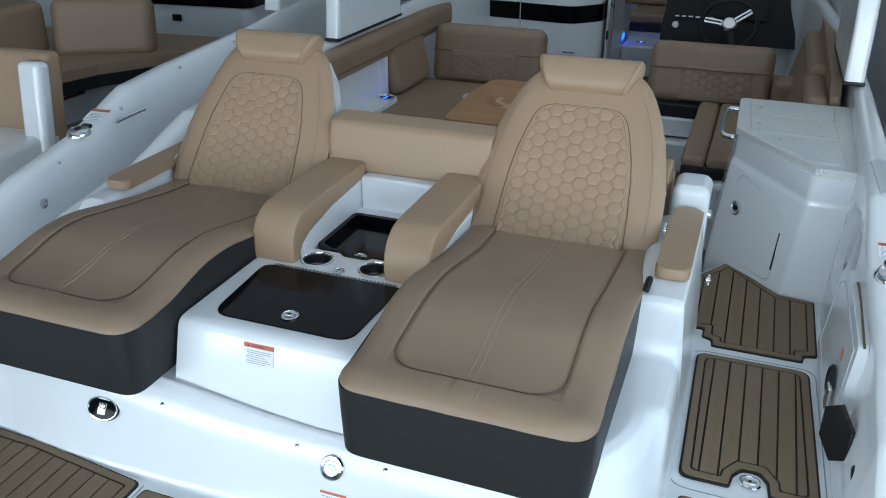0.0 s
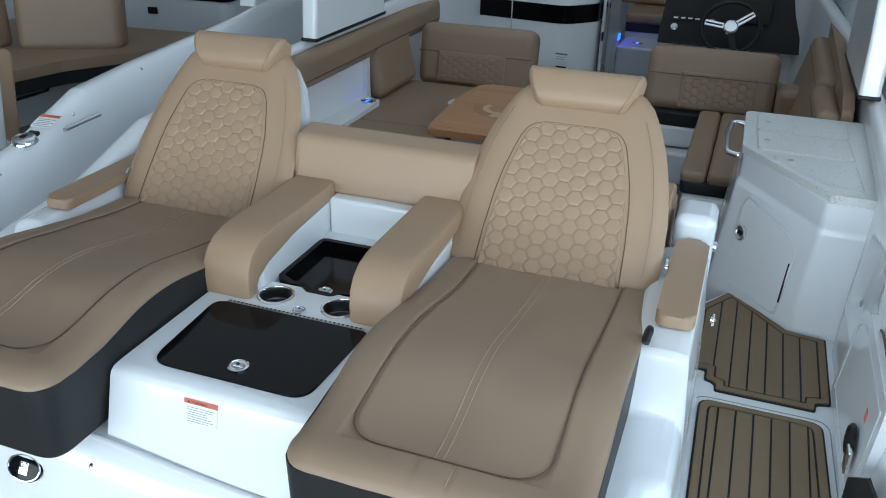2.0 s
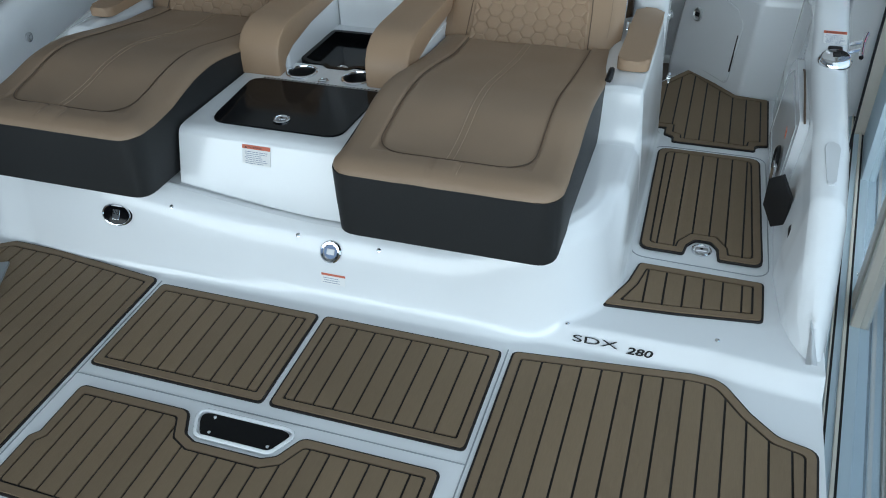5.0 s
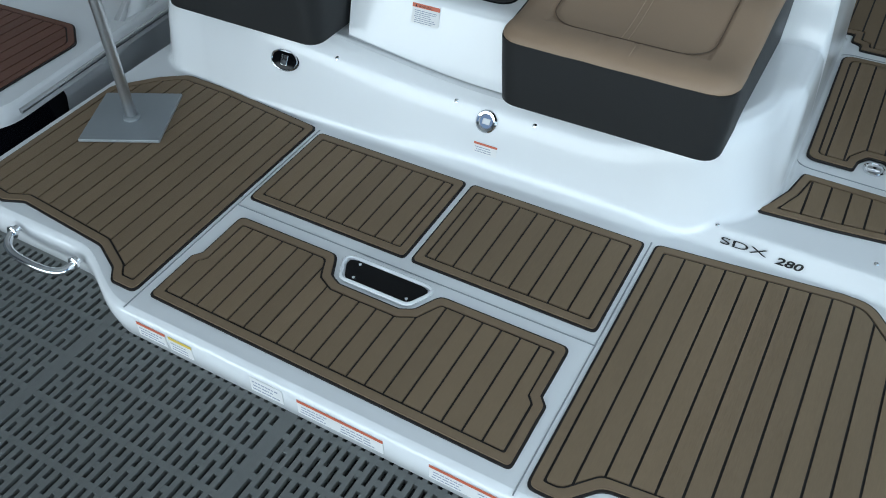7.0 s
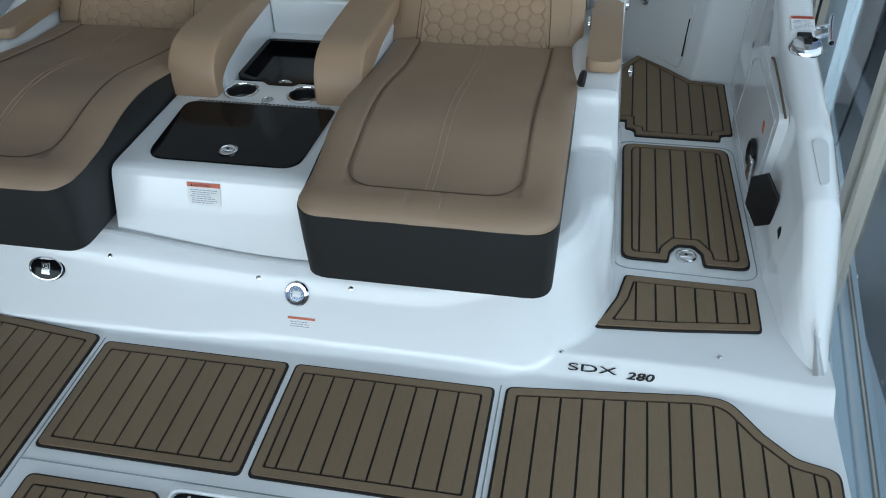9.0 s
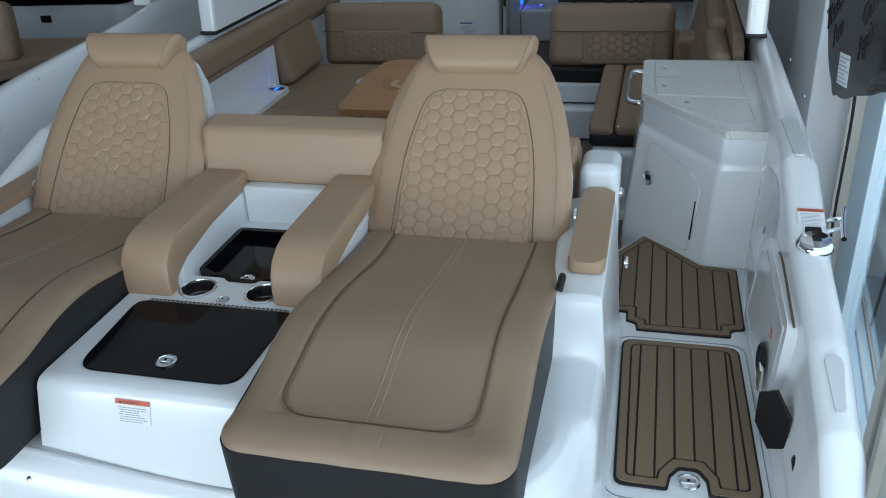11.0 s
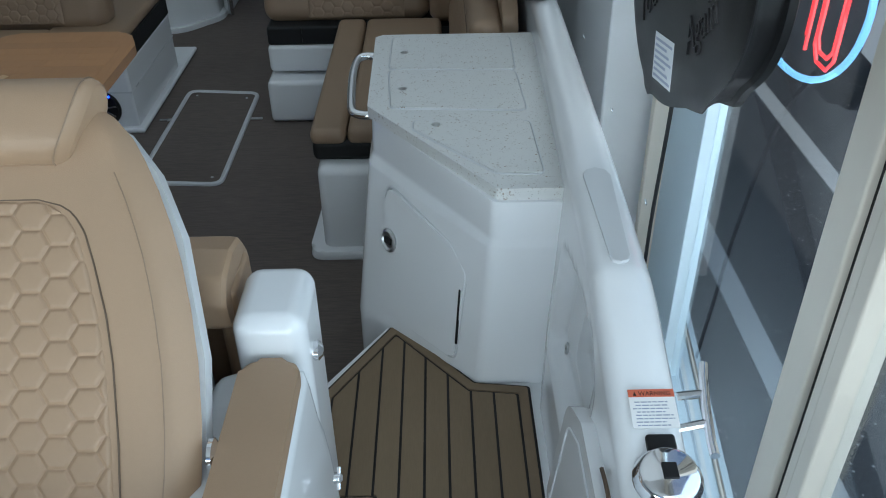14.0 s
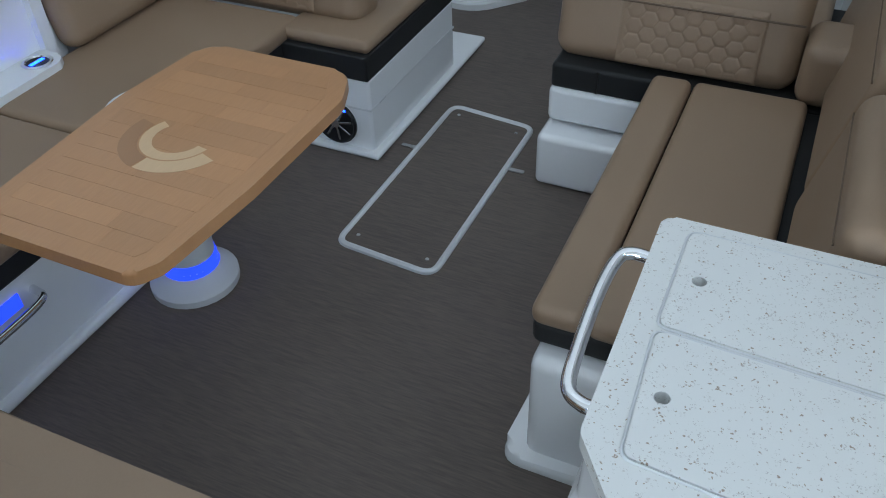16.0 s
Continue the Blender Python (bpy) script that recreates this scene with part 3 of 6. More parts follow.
def gun_section(y, side):
    """Gunwale section at y: inner foot, inner shoulder, crown, outer edge, outer foot."""
    ys = [-0.30, -0.12, 0.02, 0.12, 0.20, 0.28, 0.38, 0.6, 0.96, 1.28, 1.6, 2.4, 3.5, 4.6, 5.6, 6.6]
    zt = [-0.09, -0.09, -0.06, 0.005, 0.08, 0.195, 0.30, 0.37, 0.42, 0.525, 0.545, 0.572, 0.62, 0.68, 0.73, 0.76]
    xi = [1.24, 1.24, 1.238, 1.215, 1.19, 1.175, 1.17, 1.168, 1.165, 1.165, 1.17, 1.19, 1.165, 1.03, 0.76, 0.35]
    xo = [1.258, 1.26, 1.262, 1.262, 1.262, 1.263, 1.264, 1.268, 1.273, 1.276, 1.276, 1.274, 1.245, 1.115, 0.86, 0.45]
    return (np.interp(y, ys, zt), np.interp(y, ys, xi), np.interp(y, ys, xo))


def gunwale(name, side, y0, y1, lab, parent=None, recess=False):
    Y = np.unique(np.round(np.concatenate([np.arange(y0, min(1.7, y1), 0.01), np.arange(max(y0, 1.7), y1 + 0.01, 0.1)]), 4))
    rows = []
    for y in Y:
        z, a, b = gun_section(y, side)
        foot = min(a, np.interp(y, [-0.05, 0.12, 0.25, 0.45, 1.5, 1.7], [1.24, 1.195, 1.155, 1.135, 1.135, 1.165])) if y < 1.75 else a - 0.01
        low = np.interp(y, [0.1, 0.2], [-0.075, -0.03]) if y < 1.68 else SOLE
        low = min(low, z - 0.004)
        h = max(z - low, 0.004)
        k = min(h / 0.12, 1)
        inner = []
        for f in np.linspace(0, 1, 40):
            zz = low + f * (h - 0.022 * k)
            xx = np.interp((zz - low) / h, [0, 0.35, 0.75, 1.0 - 0.022 * k / h], [foot, foot + 0.2 * (a - foot), a - 0.006 * k, a])
            if recess:
                arch = 0.445 - 0.35 * max(0.0, (y - 1.33)) ** 1.3 - 2.2 * max(0.0, 1.24 - y) ** 1.5
                pocket = ss(1.145, 1.185, y) * (1 - ss(1.50, 1.54, y)) * ss(0.165, 0.195, zz) * (1 - ss(arch - 0.03, arch, zz))
                deep = ss(1.26, 1.275, y) * ss(0.235, 0.250, zz) * (1 - ss(1.385, 1.40, y)) * (1 - ss(arch - 0.10, arch - 0.085, zz))
                xx = xx + 0.034 * pocket + 0.018 * pocket * deep
            inner.append((xx, zz))
        rows.append(inner + [(a + 0.008, z - 0.008 * k), (a + 0.022, z), (b - 0.05, z + 0.002), (b - 0.032, z - 0.004), (b - 0.016, z - 0.022 * k), (b, z - 0.07), (b - 0.002, min(z - 0.08, -0.02)), (b - 0.05, -0.40), (b - 0.22, -0.75)])
    A = np.array(rows)
    X = A[:, :, 0] * side
    Z = A[:, :, 1]
    YY = np.repeat(Y[:, None], A.shape[1], 1)
    ob = sheet(name, X, YY, Z, GEL, parent)
    if not parent:
        tagged(ob, lab, "gunwale", kind="structure")
    return ob


gunwale("gunwale_starboard", 1, -0.30, 6.6, "white moulded starboard gunwale and hull side", recess=True)
gunwale("gunwale_port", -1, 0.30, 6.6, "white moulded port gunwale and hull side")
# moulded pads in the starboard gunwale
for y0, y1, xa, xb in ((1.29, 1.56, 1.188, 1.238), (0.42, 0.56, 1.192, 1.232)):
    zz = gun_section((y0 + y1) / 2, 1)[0]
    z0_, z1_ = gun_section(y0, 1)[0], gun_section(y1, 1)[0]
    bm = prism(roundpoly([(xa + 0.01, y0), (xb - 0.01, y0), (xb, y1), (xa, y1)], 0.025), -0.004, 0.006, 0.004)
    for v in bm.verts:
        v.co.z += z0_ + (z1_ - z0_) * (v.co.y - y0) / (y1 - y0)
    tagged(finish("step_pad", bm, GELG), "pale moulded step pad in the white gunwale", "step pad", "gunwale pads")

# drains in the bulwark's recess
for y_, z_, x_ in ((1.445, 0.215, 1.172), (1.215, 0.36, 1.192)):
    drain = thing("bulwark_drain", "small round steel drain in the white bulwark recess", "drain", "bulwark drains")
    part("ring", moved(lathe([(0.012, 0), (0.012, 0.004), (0.007, 0.005), (0.006, 0.002)], 14), pose(x_, y_, z_, 0, -80, 0)), STEEL, drain)
    part("bore", moved(lathe([(0.0062, 0), (0.0062, 0.003), (0.001, 0.003)], 12), pose(x_, y_, z_, 0, -80, 0)), BLACK, drain)

# ---- deck mats ----
for x0, x1 in ((-0.4995, -0.008), (0.008, 0.4995)):
    deck_mat([(x0, -0.338), (x1, -0.338), (x1, -0.004), (x0, -0.004)], 0, "brown teak-look foam mat with black seams on the swim platform", slope=plat_z, r=0.015, strips="right" if x0 < -0.1 else "left")
deck_mat([(0.524, -0.765), (0.60, -0.765), (0.66, -0.70), (1.225, -0.645), (1.245, -0.12), (1.16, -0.10), (1.10, -0.045), (1.03, 0.045), (0.96, 0.048), (0.524, 0.004)], 0, "large brown teak-look foam mat with rounded corner on the swim platform", slope=plat_z, r=[0.02, 0.05, 0.05, 0.05, 0.03, 0.05, 0.03, 0.07, 0.1, 0.02], strips="right")
deck_mat([(-1.235, -0.65), (-1.09, -0.665), (-1.03, -0.64), (-0.72, -0.665), (-0.63, -0.71), (-0.60, -0.745), (-0.523, -0.745), (-0.523, 0.012), (-0.88, 0.05), (-1.06, 0.055), (-1.14, 0.0), (-1.24, -0.11)], 0, "large brown teak-look foam mat under the sign stand", slope=plat_z, r=[0.05, 0.03, 0.04, 0.06, 0.04, 0.02, 0.02, 0.02, 0.1, 0.06, 0.06, 0.04])
deck_mat([(-0.485, -0.735), (0.485, -0.745), (0.485, -0.575), (0.468, -0.555), (0.468, -0.405), (0.135, -0.405), (0.10, -0.47), (0.07, -0.485), (-0.10, -0.485), (-0.13, -0.47), (-0.16, -0.405), (-0.468, -0.405), (-0.468, -0.56), (-0.485, -0.58)], 0, "brown teak-look foam mat on the hinged ladder hatch", slope=plat_z, r=[0.015, 0.015, 0.01, 0.01, 0.02, 0.03, 0.03, 0.02, 0.02, 0.03, 0.03, 0.02, 0.01, 0.01])
deck_mat([(0.802, 1.142), (1.078, 1.142), (1.080, 1.178), (1.120, 1.188), (1.119, 1.56), (1.0, 1.575), (0.817, 1.785), (0.662, 1.54), (0.662, 1.24), (0.770, 1.24), (0.770, 1.19), (0.800, 1.178)], 0.001, "brown teak-look foam mat fitted to the walkway floor", r=[0.01, 0.01, 0.02, 0.01, 0.01, 0.02, 0.01, 0.01, 0.01, 0.01, 0.01, 0.02])
deck_mat([(0.773, 0.475), (0.898, 0.475), (0.905, 0.52), (0.925, 0.55), (0.965, 0.55), (0.985, 0.52), (0.99, 0.468), (1.111, 0.468), (1.094, 1.085), (0.764, 1.085)], 0.004, "brown teak-look foam mat on the walkway hatch", strips="left right", r=[0.03, 0.01, 0.02, 0.02, 0.02, 0.02, 0.01, 0.03, 0.04, 0.04])
deck_mat([(0.708, 0.19), (0.9, 0.205), (1.115, 0.232), (1.115, 0.40), (0.785, 0.405), (0.765, 0.31), (0.74, 0.25)], 0.001, "small curved brown foam mat at the walkway's entry", strips="right", r=[0.01, 0.05, 0.015, 0.015, 0.015, 0.05, 0.05])

# hatch seam lines and latches in the platform and walkway
seamset = thing("hatch_lines", "fine grey joints round the white deck hatches", "hatch joint", kind="structure")
for a, b in (((-0.5115, 0.008), (-0.5115, -0.79)), ((0.5115, 0.008), (0.5115, -0.79)), ((-0.5115, -0.371), (0.5115, -0.371))):
    part("joint", tube([(a[0], a[1], plat_z(0, a[1]) + 0.0005), (b[0], b[1], plat_z(0, b[1]) + 0.0002)], 0.0018, 6), GREYMETAL, seamset)
part("joint", tube([(x, y, 0.0008) for x, y in roundpoly([(0.752, 0.44), (1.128, 0.43), (1.112, 1.108), (0.748, 1.108)], 0.05)], 0.0016, 6, closed=True), GREYMETAL, seamset)


def deck_latch(x, y, z, r=0.028):
    ob = thing("flush_latch", "round chrome flush lift latch in the deck", "latch", "flush latches")
    part("flange", moved(lathe([(r, 0), (r, 0.004), (r * 0.86, 0.006), (r * 0.8, 0.004), (r * 0.3, 0.003), (0.001, 0.003)], 28), pose(x, y, z)), CHROME, ob)
    part("lever", moved(rbox(-r * 0.62, r * 0.62, -r * 0.28, r * 0.3, 0.002, 0.008, 0.003), pose(x, y, z)), STEEL, ob)
    part("keyhole", moved(lathe([(r * 0.16, 0), (r * 0.16, 0.009), (0.001, 0.009)], 10), pose(x, y, z)), BLACK, ob)
    return ob


deck_latch(0.945, 0.51, 0.002)

# black ladder-hatch hand pull
hp = thing("hatch_pull", "black recessed hand pull with chrome screws on the ladder hatch", "handle")
zz = plat_z(0, -0.42)
part("pan", prism(roundpoly([(-0.10, -0.465), (0.075, -0.465), (0.115, -0.40), (-0.135, -0.40)], 0.02), zz + 0.003, zz + 0.006, 0.002), BLACKGLOSS, hp)
part("rim", tube([(x, y, zz + 0.008) for x, y in roundpoly([(-0.108, -0.472), (0.083, -0.472), (0.125, -0.395), (-0.145, -0.395)], 0.025)], 0.005, 8, closed=True), GEL, hp)
for x, y in ((-0.09, -0.41), (0.07, -0.455), (-0.08, -0.455)):
    part("screw", moved(lathe([(0.005, 0), (0.004, 0.003), (0.001, 0.003)], 10), pose(x, y, zz + 0.005)), CHROME, hp)

# chrome grab handle let into the platform's quarter
gh = thing("platform_handle", "curved chrome grab handle on the swim platform edge", "handle")
part("bar", tube(smoothline([(-0.985, -0.705, -0.078), (-0.98, -0.745, -0.085), (-0.94, -0.772, -0.09), (-0.86, -0.78, -0.09), (-0.79, -0.775, -0.088), (-0.755, -0.755, -0.085), (-0.75, -0.715, -0.078)], 6), 0.011, 10), CHROME, gh)
for x, y in ((-0.985, -0.722), (-0.75, -0.728)):
    part("foot", moved(lathe([(0.018, 0), (0.018, 0.006), (0.012, 0.01)], 14), pose(x, y, -0.080, 80, 0, 0)), CHROME, gh)

for p in ((-0.476, 0.085, 0.165), (-0.099, 0.10, 0.15), (0.134, 0.10, 0.15), (0.49, 0.115, 0.15)):
    z = float(deck_height(np.array([[p[0]]]), np.array([[p[1]]]))[0, 0])
    screw((p[0], p[1], z), (0, -0.7, 0.7))
screw((0.642, 0.095, 0.002))
screw((1.009, 0.135, 0.002))

# transom fittings
capx = thing("drain_plug", "round chrome drain cap with white centre on the transom", "cap")
mc = Matrix.Translation((0.0, 0.089, float(deck_height(np.array([[0.0]]), np.array([[0.089]]))[0, 0]) + 0.001)) @ Vector((0, -0.86, 0.5)).to_track_quat('Z', 'Y').to_matrix().to_4x4()
part("ring", moved(lathe([(0.031, -0.002), (0.031, 0.006), (0.027, 0.010), (0.021, 0.009), (0.019, 0.005), (0.001, 0.005)], 30), mc), CHROME, capx)
part("centre", moved(rbox(-0.011, 0.011, -0.008, 0.008, 0.004, 0.008, 0.003), mc), GEL, capx, "white centre tab")
ov = thing("oval_badge", "black oval badge with a chrome emblem on the transom", "badge")
mo = Matrix.Translation((-0.651, 0.064, float(deck_height(np.array([[-0.651]]), np.array([[0.064]]))[0, 0]) + 0.002)) @ Vector((0, -0.86, 0.5)).to_track_quat('Z', 'Y').to_matrix().to_4x4()
bm = moved(lathe([(0.032, 0), (0.032, 0.004), (0.029, 0.006), (0.001, 0.006)], 30), Matrix.Diagonal((1.55, 1, 1, 1)))
part("plate", moved(bm, mo), BLACKGLOSS, ov)
part("ring", moved(tube([(0.045 * math.cos(a), 0.029 * math.sin(a), 0.006) for a in np.linspace(0, 2 * math.pi, 36)[:-1]], 0.0022, 6, closed=True), mo), CHROME, ov)
part("emblem", moved(rbox(-0.012, 0.012, -0.016, 0.014, 0.005, 0.008, 0.004), mo), CHROME, ov, "chrome emblem")
for dx in (-0.006, 0.006):
    part("digit", moved(tube([(dx + 0.0035 * math.cos(a), 0.006 + 0.006 * math.sin(a), 0.0085) for a in np.linspace(0, 2 * math.pi, 12)[:-1]], 0.0012, 5, closed=True), mo), BLACK, ov)


def on_deck(x, y, lift=0.002):
    """Pose of a flat thing lying on the deck skin, its own y up the slope."""
    z = float(deck_height(np.array([[x]]), np.array([[y]]))[0, 0])
    z2 = float(deck_height(np.array([[x]]), np.array([[y + 0.012]]))[0, 0])
    z1 = float(deck_height(np.array([[x]]), np.array([[y - 0.012]]))[0, 0])
    return pose(x, y, z + lift, math.degrees(math.atan2(z2 - z1, 0.024)), 0, 0)


label_sticker(on_deck(-0.028, 0.063, 0.004), 0.07, 0.030, "small white caution label with orange heading below the cap", lines=3, head_mat=ORANGE)

# model name in raised letters
lettering("SDX", on_deck(0.660, 0.068, 0.004) @ Matrix.Diagonal((1.68, 0.66, 1, 1)), 0.036, BLACK, "model_lettering", "dark chrome model letters on the white deck edge", 0.002)
lettering("280", on_deck(0.798, 0.064, 0.004) @ Matrix.Diagonal((1.15, 0.66, 1, 1)), 0.036, BLACK, "model_number", "heavy dark model numerals on the white deck edge", 0.002, shear=0.2, bold=0.0009)

# stickers on the platform's stern face
for x, w, hm, lab in ((-0.47, 0.09, ORANGE, "white label with orange heading on the stern face"), (-0.37, 0.07, YELLOW, "yellow caution label on the stern face"), (-0.13, 0.09, None, "small printed label on the stern face"), (0.0, 0.10, ORANGE, "white warning label with orange heading on the stern face"), (0.10, 0.12, ORANGE, "white warning label with orange heading on the stern face"), (0.33, 0.10, ORANGE, "white warning label with orange heading on the stern face"), (0.43, 0.13, ORANGE, "white warning label with orange heading on the stern face")):
    yy = -0.777 - 0.0225
    label_sticker(pose(x, yy + 0.0, -0.125, 88, 0, 0), w, 0.045, lab, lines=3, head_mat=hm)

# ---- loungers ----


def seat_top(y):
    """Height of the cushion's lower edge along the lounger."""
    ys = np.linspace(-0.3, 1.3, 321)
    zs = np.interp(ys, [-0.02, 0.05, 0.12, 0.20, 0.30, 0.38, 0.45, 0.60, 0.75, 0.95], [0.408, 0.414, 0.411, 0.423, 0.450, 0.457, 0.453, 0.426, 0.402, 0.388])
    kernel = np.hanning(23)
    return np.interp(y, ys, np.convolve(np.pad(zs, 11, "edge"), kernel / kernel.sum(), "valid"))


def crown(y):
    return np.interp(y, [0, 0.3, 0.6, 0.95], [0.026, 0.022, 0.018, 0.014])


def seat_z(y):
    return seat_top(y) + crown(y)


def lounger(cx):
    """A chaise: charcoal base, tan cushion, reclined quilted back and headrest."""
    L = thing("chaise_lounger", "tan vinyl chaise lounger with quilted reclined back and charcoal sides", "lounger", "stern loungers")
    hw, y0, y1 = 0.281, 0.0, 0.93
    # cushion
    ny, nx = 190, 120
    v = np.linspace(0, 1, ny)
    yy = y0 + (y1 - y0) * v
    s = np.sin(np.linspace(-1, 1, nx) * math.pi / 2)
    rc = 0.06
    cornr = np.where(yy < y0 + rc, rc - np.sqrt(np.maximum(rc ** 2 - (rc - (yy - y0)) ** 2, 0)), 0)
    half = hw - cornr
    U = s[None, :] * half[:, None]
    Y = np.repeat(yy[:, None], nx, 1)
    qx, qy = np.abs(U) - (hw - rc), (y0 + rc) - Y
    d = -(np.hypot(np.maximum(qx, 0), np.maximum(qy, 0)) + np.minimum(np.maximum(qx, qy), 0) - rc)
    d = np.clip(d, 0, None)
    roll = 0.052
    Z = seat_top(Y) - 0.004 + (crown(Y) + 0.004) * np.sqrt(1 - (1 - np.clip(d / roll, 0, 1)) ** 2)
    # border seam, middle seams, toe stitches
    bx, by, br = hw - 0.088, y0 + 0.088, 0.075
    px, py = np.abs(U) - (bx - br), (by + br) - Y
    db = np.abs(np.hypot(np.maximum(px, 0), np.maximum(py, 0)) + np.minimum(np.maximum(px, py), 0) - br)
    inside = (np.abs(U) < bx) & (Y > by)
    Z = Z + np.where(inside, -0.002, 0.002 * np.exp(-(db / 0.03) ** 2)) - 0.005 * np.exp(-(db / 0.0045) ** 2)
    for off in (-0.008, 0.008):
        Z = Z - 0.0035 * np.exp(-((U - off) / 0.0028) ** 2) * (Y > by)
    for off in (-0.034, 0.034):
        Z = Z - 0.004 * np.exp(-((U - off) / 0.003) ** 2) * (Y < by) * (d > 0.01)
    wob = 0.0022 * np.sin(U * 23 + cx * 9) * np.sin(Y * 17 + cx * 5)
    sheet("seat_cushion", U + cx, Y, Z + wob, DIMTAN, L)
    # stitching, and a dark line that paints the shadow in the border seam's groove
    seam = []
    for a in np.linspace(0, 1, 15):
        seam.append((-bx, y1 - 0.03 + (by + br - y1 + 0.03) * a))
    seam += [(-bx + br - br * math.cos(a), by + br - br * math.sin(a)) for a in np.linspace(0, math.pi / 2, 9)[1:]]
    seam += [(bx - br + br * math.sin(a), by + br - br * math.cos(a)) for a in np.linspace(0, math.pi / 2, 9)]
    seam += [(bx, by + br + (y1 - 0.03 - by - br) * a) for a in np.linspace(0, 1, 15)[1:]]
    def ripple(a, b):
        return 0.0022 * math.sin(a * 23 + cx * 9) * math.sin(b * 17 + cx * 5)

    part("seam_piping", tube([(cx + a, b, float(seat_z(b)) - 0.0012 + ripple(a, b)) for a, b in seam], 0.0015, 6), PIPE, L, "dark line painted as the seam groove's shadow")
    for off in (-0.008, 0.008):
        part("stitch_line", tube([(cx + off, b, float(seat_z(b)) - 0.0018 + ripple(off, b)) for b in np.linspace(by + 0.004, y1 - 0.03, 30)], 0.0012, 5), STITCH, L, "pale stitched seam")
    for off in (-0.034, 0.034):
        part("stitch_line", tube([(cx + off, b, float(seat_z(b)) - 0.0035 - 0.026 * max(0, 1 - (b - y0) / 0.05) ** 2) for b in np.linspace(y0 + 0.008, by - 0.004, 12)], 0.0016, 5), STITCH, L, "pale stitched seam")
    # charcoal base
    outl = roundpoly([(-hw, y0), (hw, y0), (hw, y1), (-hw, y1)], [0.06, 0.06, 0.01, 0.01], 6)
    dense = []
    for i, p in enumerate(outl):
        q = outl[(i + 1) % len(outl)]
        n = max(1, int((Vector(q) - Vector(p)).length / 0.04))
        dense += [tuple(Vector(p).lerp(Vector(q), k / n)) for k in range(n)]
    loops = []
    for k, (ins, zf) in enumerate(((0.02, -0.03), (0.010, -0.026), (0.006, 0.0), (0.002, 0.5), (0.0, 0.93), (0.0, 1.0))):
        lp = inset(dense, ins)
        zb = 0.236
        loops.append([(cx + a, b, zb + zf * (float(seat_top(c[1])) - 0.003 - zb)) for (a, b), c in zip(lp, dense)])
    part("side_panel", rings(loops), DARK, L, "charcoal vinyl side band")
    # backrest in its own plane
    B = Matrix(((1, 0, 0, cx - 0.012), (0, 0.625, -0.78, 0.936), (0, 0.78, 0.625, 0.388), (0, 0, 0, 1)))
    vs = [-0.01, 0.0, 0.012, 0.05, 0.12, 0.2, 0.27, 0.33, 0.38, 0.43, 0.47, 0.50, 0.53, 0.548]
    wd = [0.262, 0.274, 0.283, 0.287, 0.287, 0.282, 0.272, 0.26, 0.246, 0.228, 0.210, 0.194, 0.168, 0.14]
    loops = []
    for q, (v_, w_) in enumerate(zip(vs, wd)):
        th = 0.035 * (0.5 if q in (0, len(vs) - 1) else 0.8 if q in (1, len(vs) - 2) else 1.0)
        lp = []
        for a in np.linspace(-1, 1, 25):
            lp.append(B @ Vector((a * w_, v_, th * (1 - abs(a) ** 5) ** 0.5 + 0.0)))
        for a in np.linspace(1, -1, 13)[1:-1]:
            lp.append(B @ Vector((a * w_ * 0.97, v_ + 0.0, -0.045 * (1 - abs(a) ** 6) ** 0.5)))
        loops.append(lp)
    back = part("backrest", rings(loops), TAN, L)
    shell = []
    for v_, w_ in ((0.0, 0.262), (0.02, 0.284), (0.2, 0.281), (0.37, 0.249), (0.46, 0.213), (0.52, 0.168)):
        shell.append([B @ Vector((a * w_, v_, -0.068 - 0.03 * (1 - abs(a) ** 4) ** 0.5)) for a in np.linspace(-1, 1, 17)] + [B @ Vector((a * w_, v_, -0.035)) for a in np.linspace(1, -1, 5)])
    part("back_shell", rings(shell), GEL, L, "white moulded back shell")
    # quilted panel
    nu, nv = 300, 330
    Vv = np.linspace(-0.016, 0.416, nv)
    uu = np.linspace(-1, 1, nu)
    hw_q = np.interp(Vv, [0, 0.1, 0.2, 0.26, 0.33, 0.37, 0.395, 0.408, 0.416], [0.192, 0.188, 0.180, 0.171, 0.154, 0.142, 0.127, 0.107, 0.07])
    Uq = uu[None, :] * hw_q[:, None]
    Vq = np.repeat(Vv[:, None], nu, 1)
    edge = np.minimum(np.minimum(hw_q[:, None] - np.abs(Uq), 0.421 - Vq), Vq + 0.020)
    W = 0.034 + hexheight(Vq + 0.012, Uq / 1.06, 0.0408, 0.0036) * ss(0.0, 0.01, edge) - 0.012 * (1 - ss(0, 0.012, edge))
    P = np.stack([Uq, Vq, W], -1) @ np.array(B.to_3x3()).T + np.array(B.translation)
    sheet("quilted_panel", P[..., 0], P[..., 1], P[..., 2], TAN, L, "honeycomb quilted panel")
    rim = [(-h_, v_) for h_, v_ in zip(hw_q[3::6], Vv[3::6])] + [(h_, v_) for h_, v_ in zip(hw_q[3::6][::-1], Vv[3::6][::-1])]
    # fine dark line along the panel's edge
    part("panel_piping", tube([B @ Vector((a * 1.012, b + 0.002, 0.034)) for a, b in rim], 0.0014, 6), PIPE, L, "fine dark line round the panel")
    # headrest roll
    hl = []
    def head_half(vv):
        return float(np.interp(vv, [0.455, 0.468, 0.485, 0.51, 0.54, 0.585], [0.108, 0.122, 0.135, 0.147, 0.157, 0.165]))

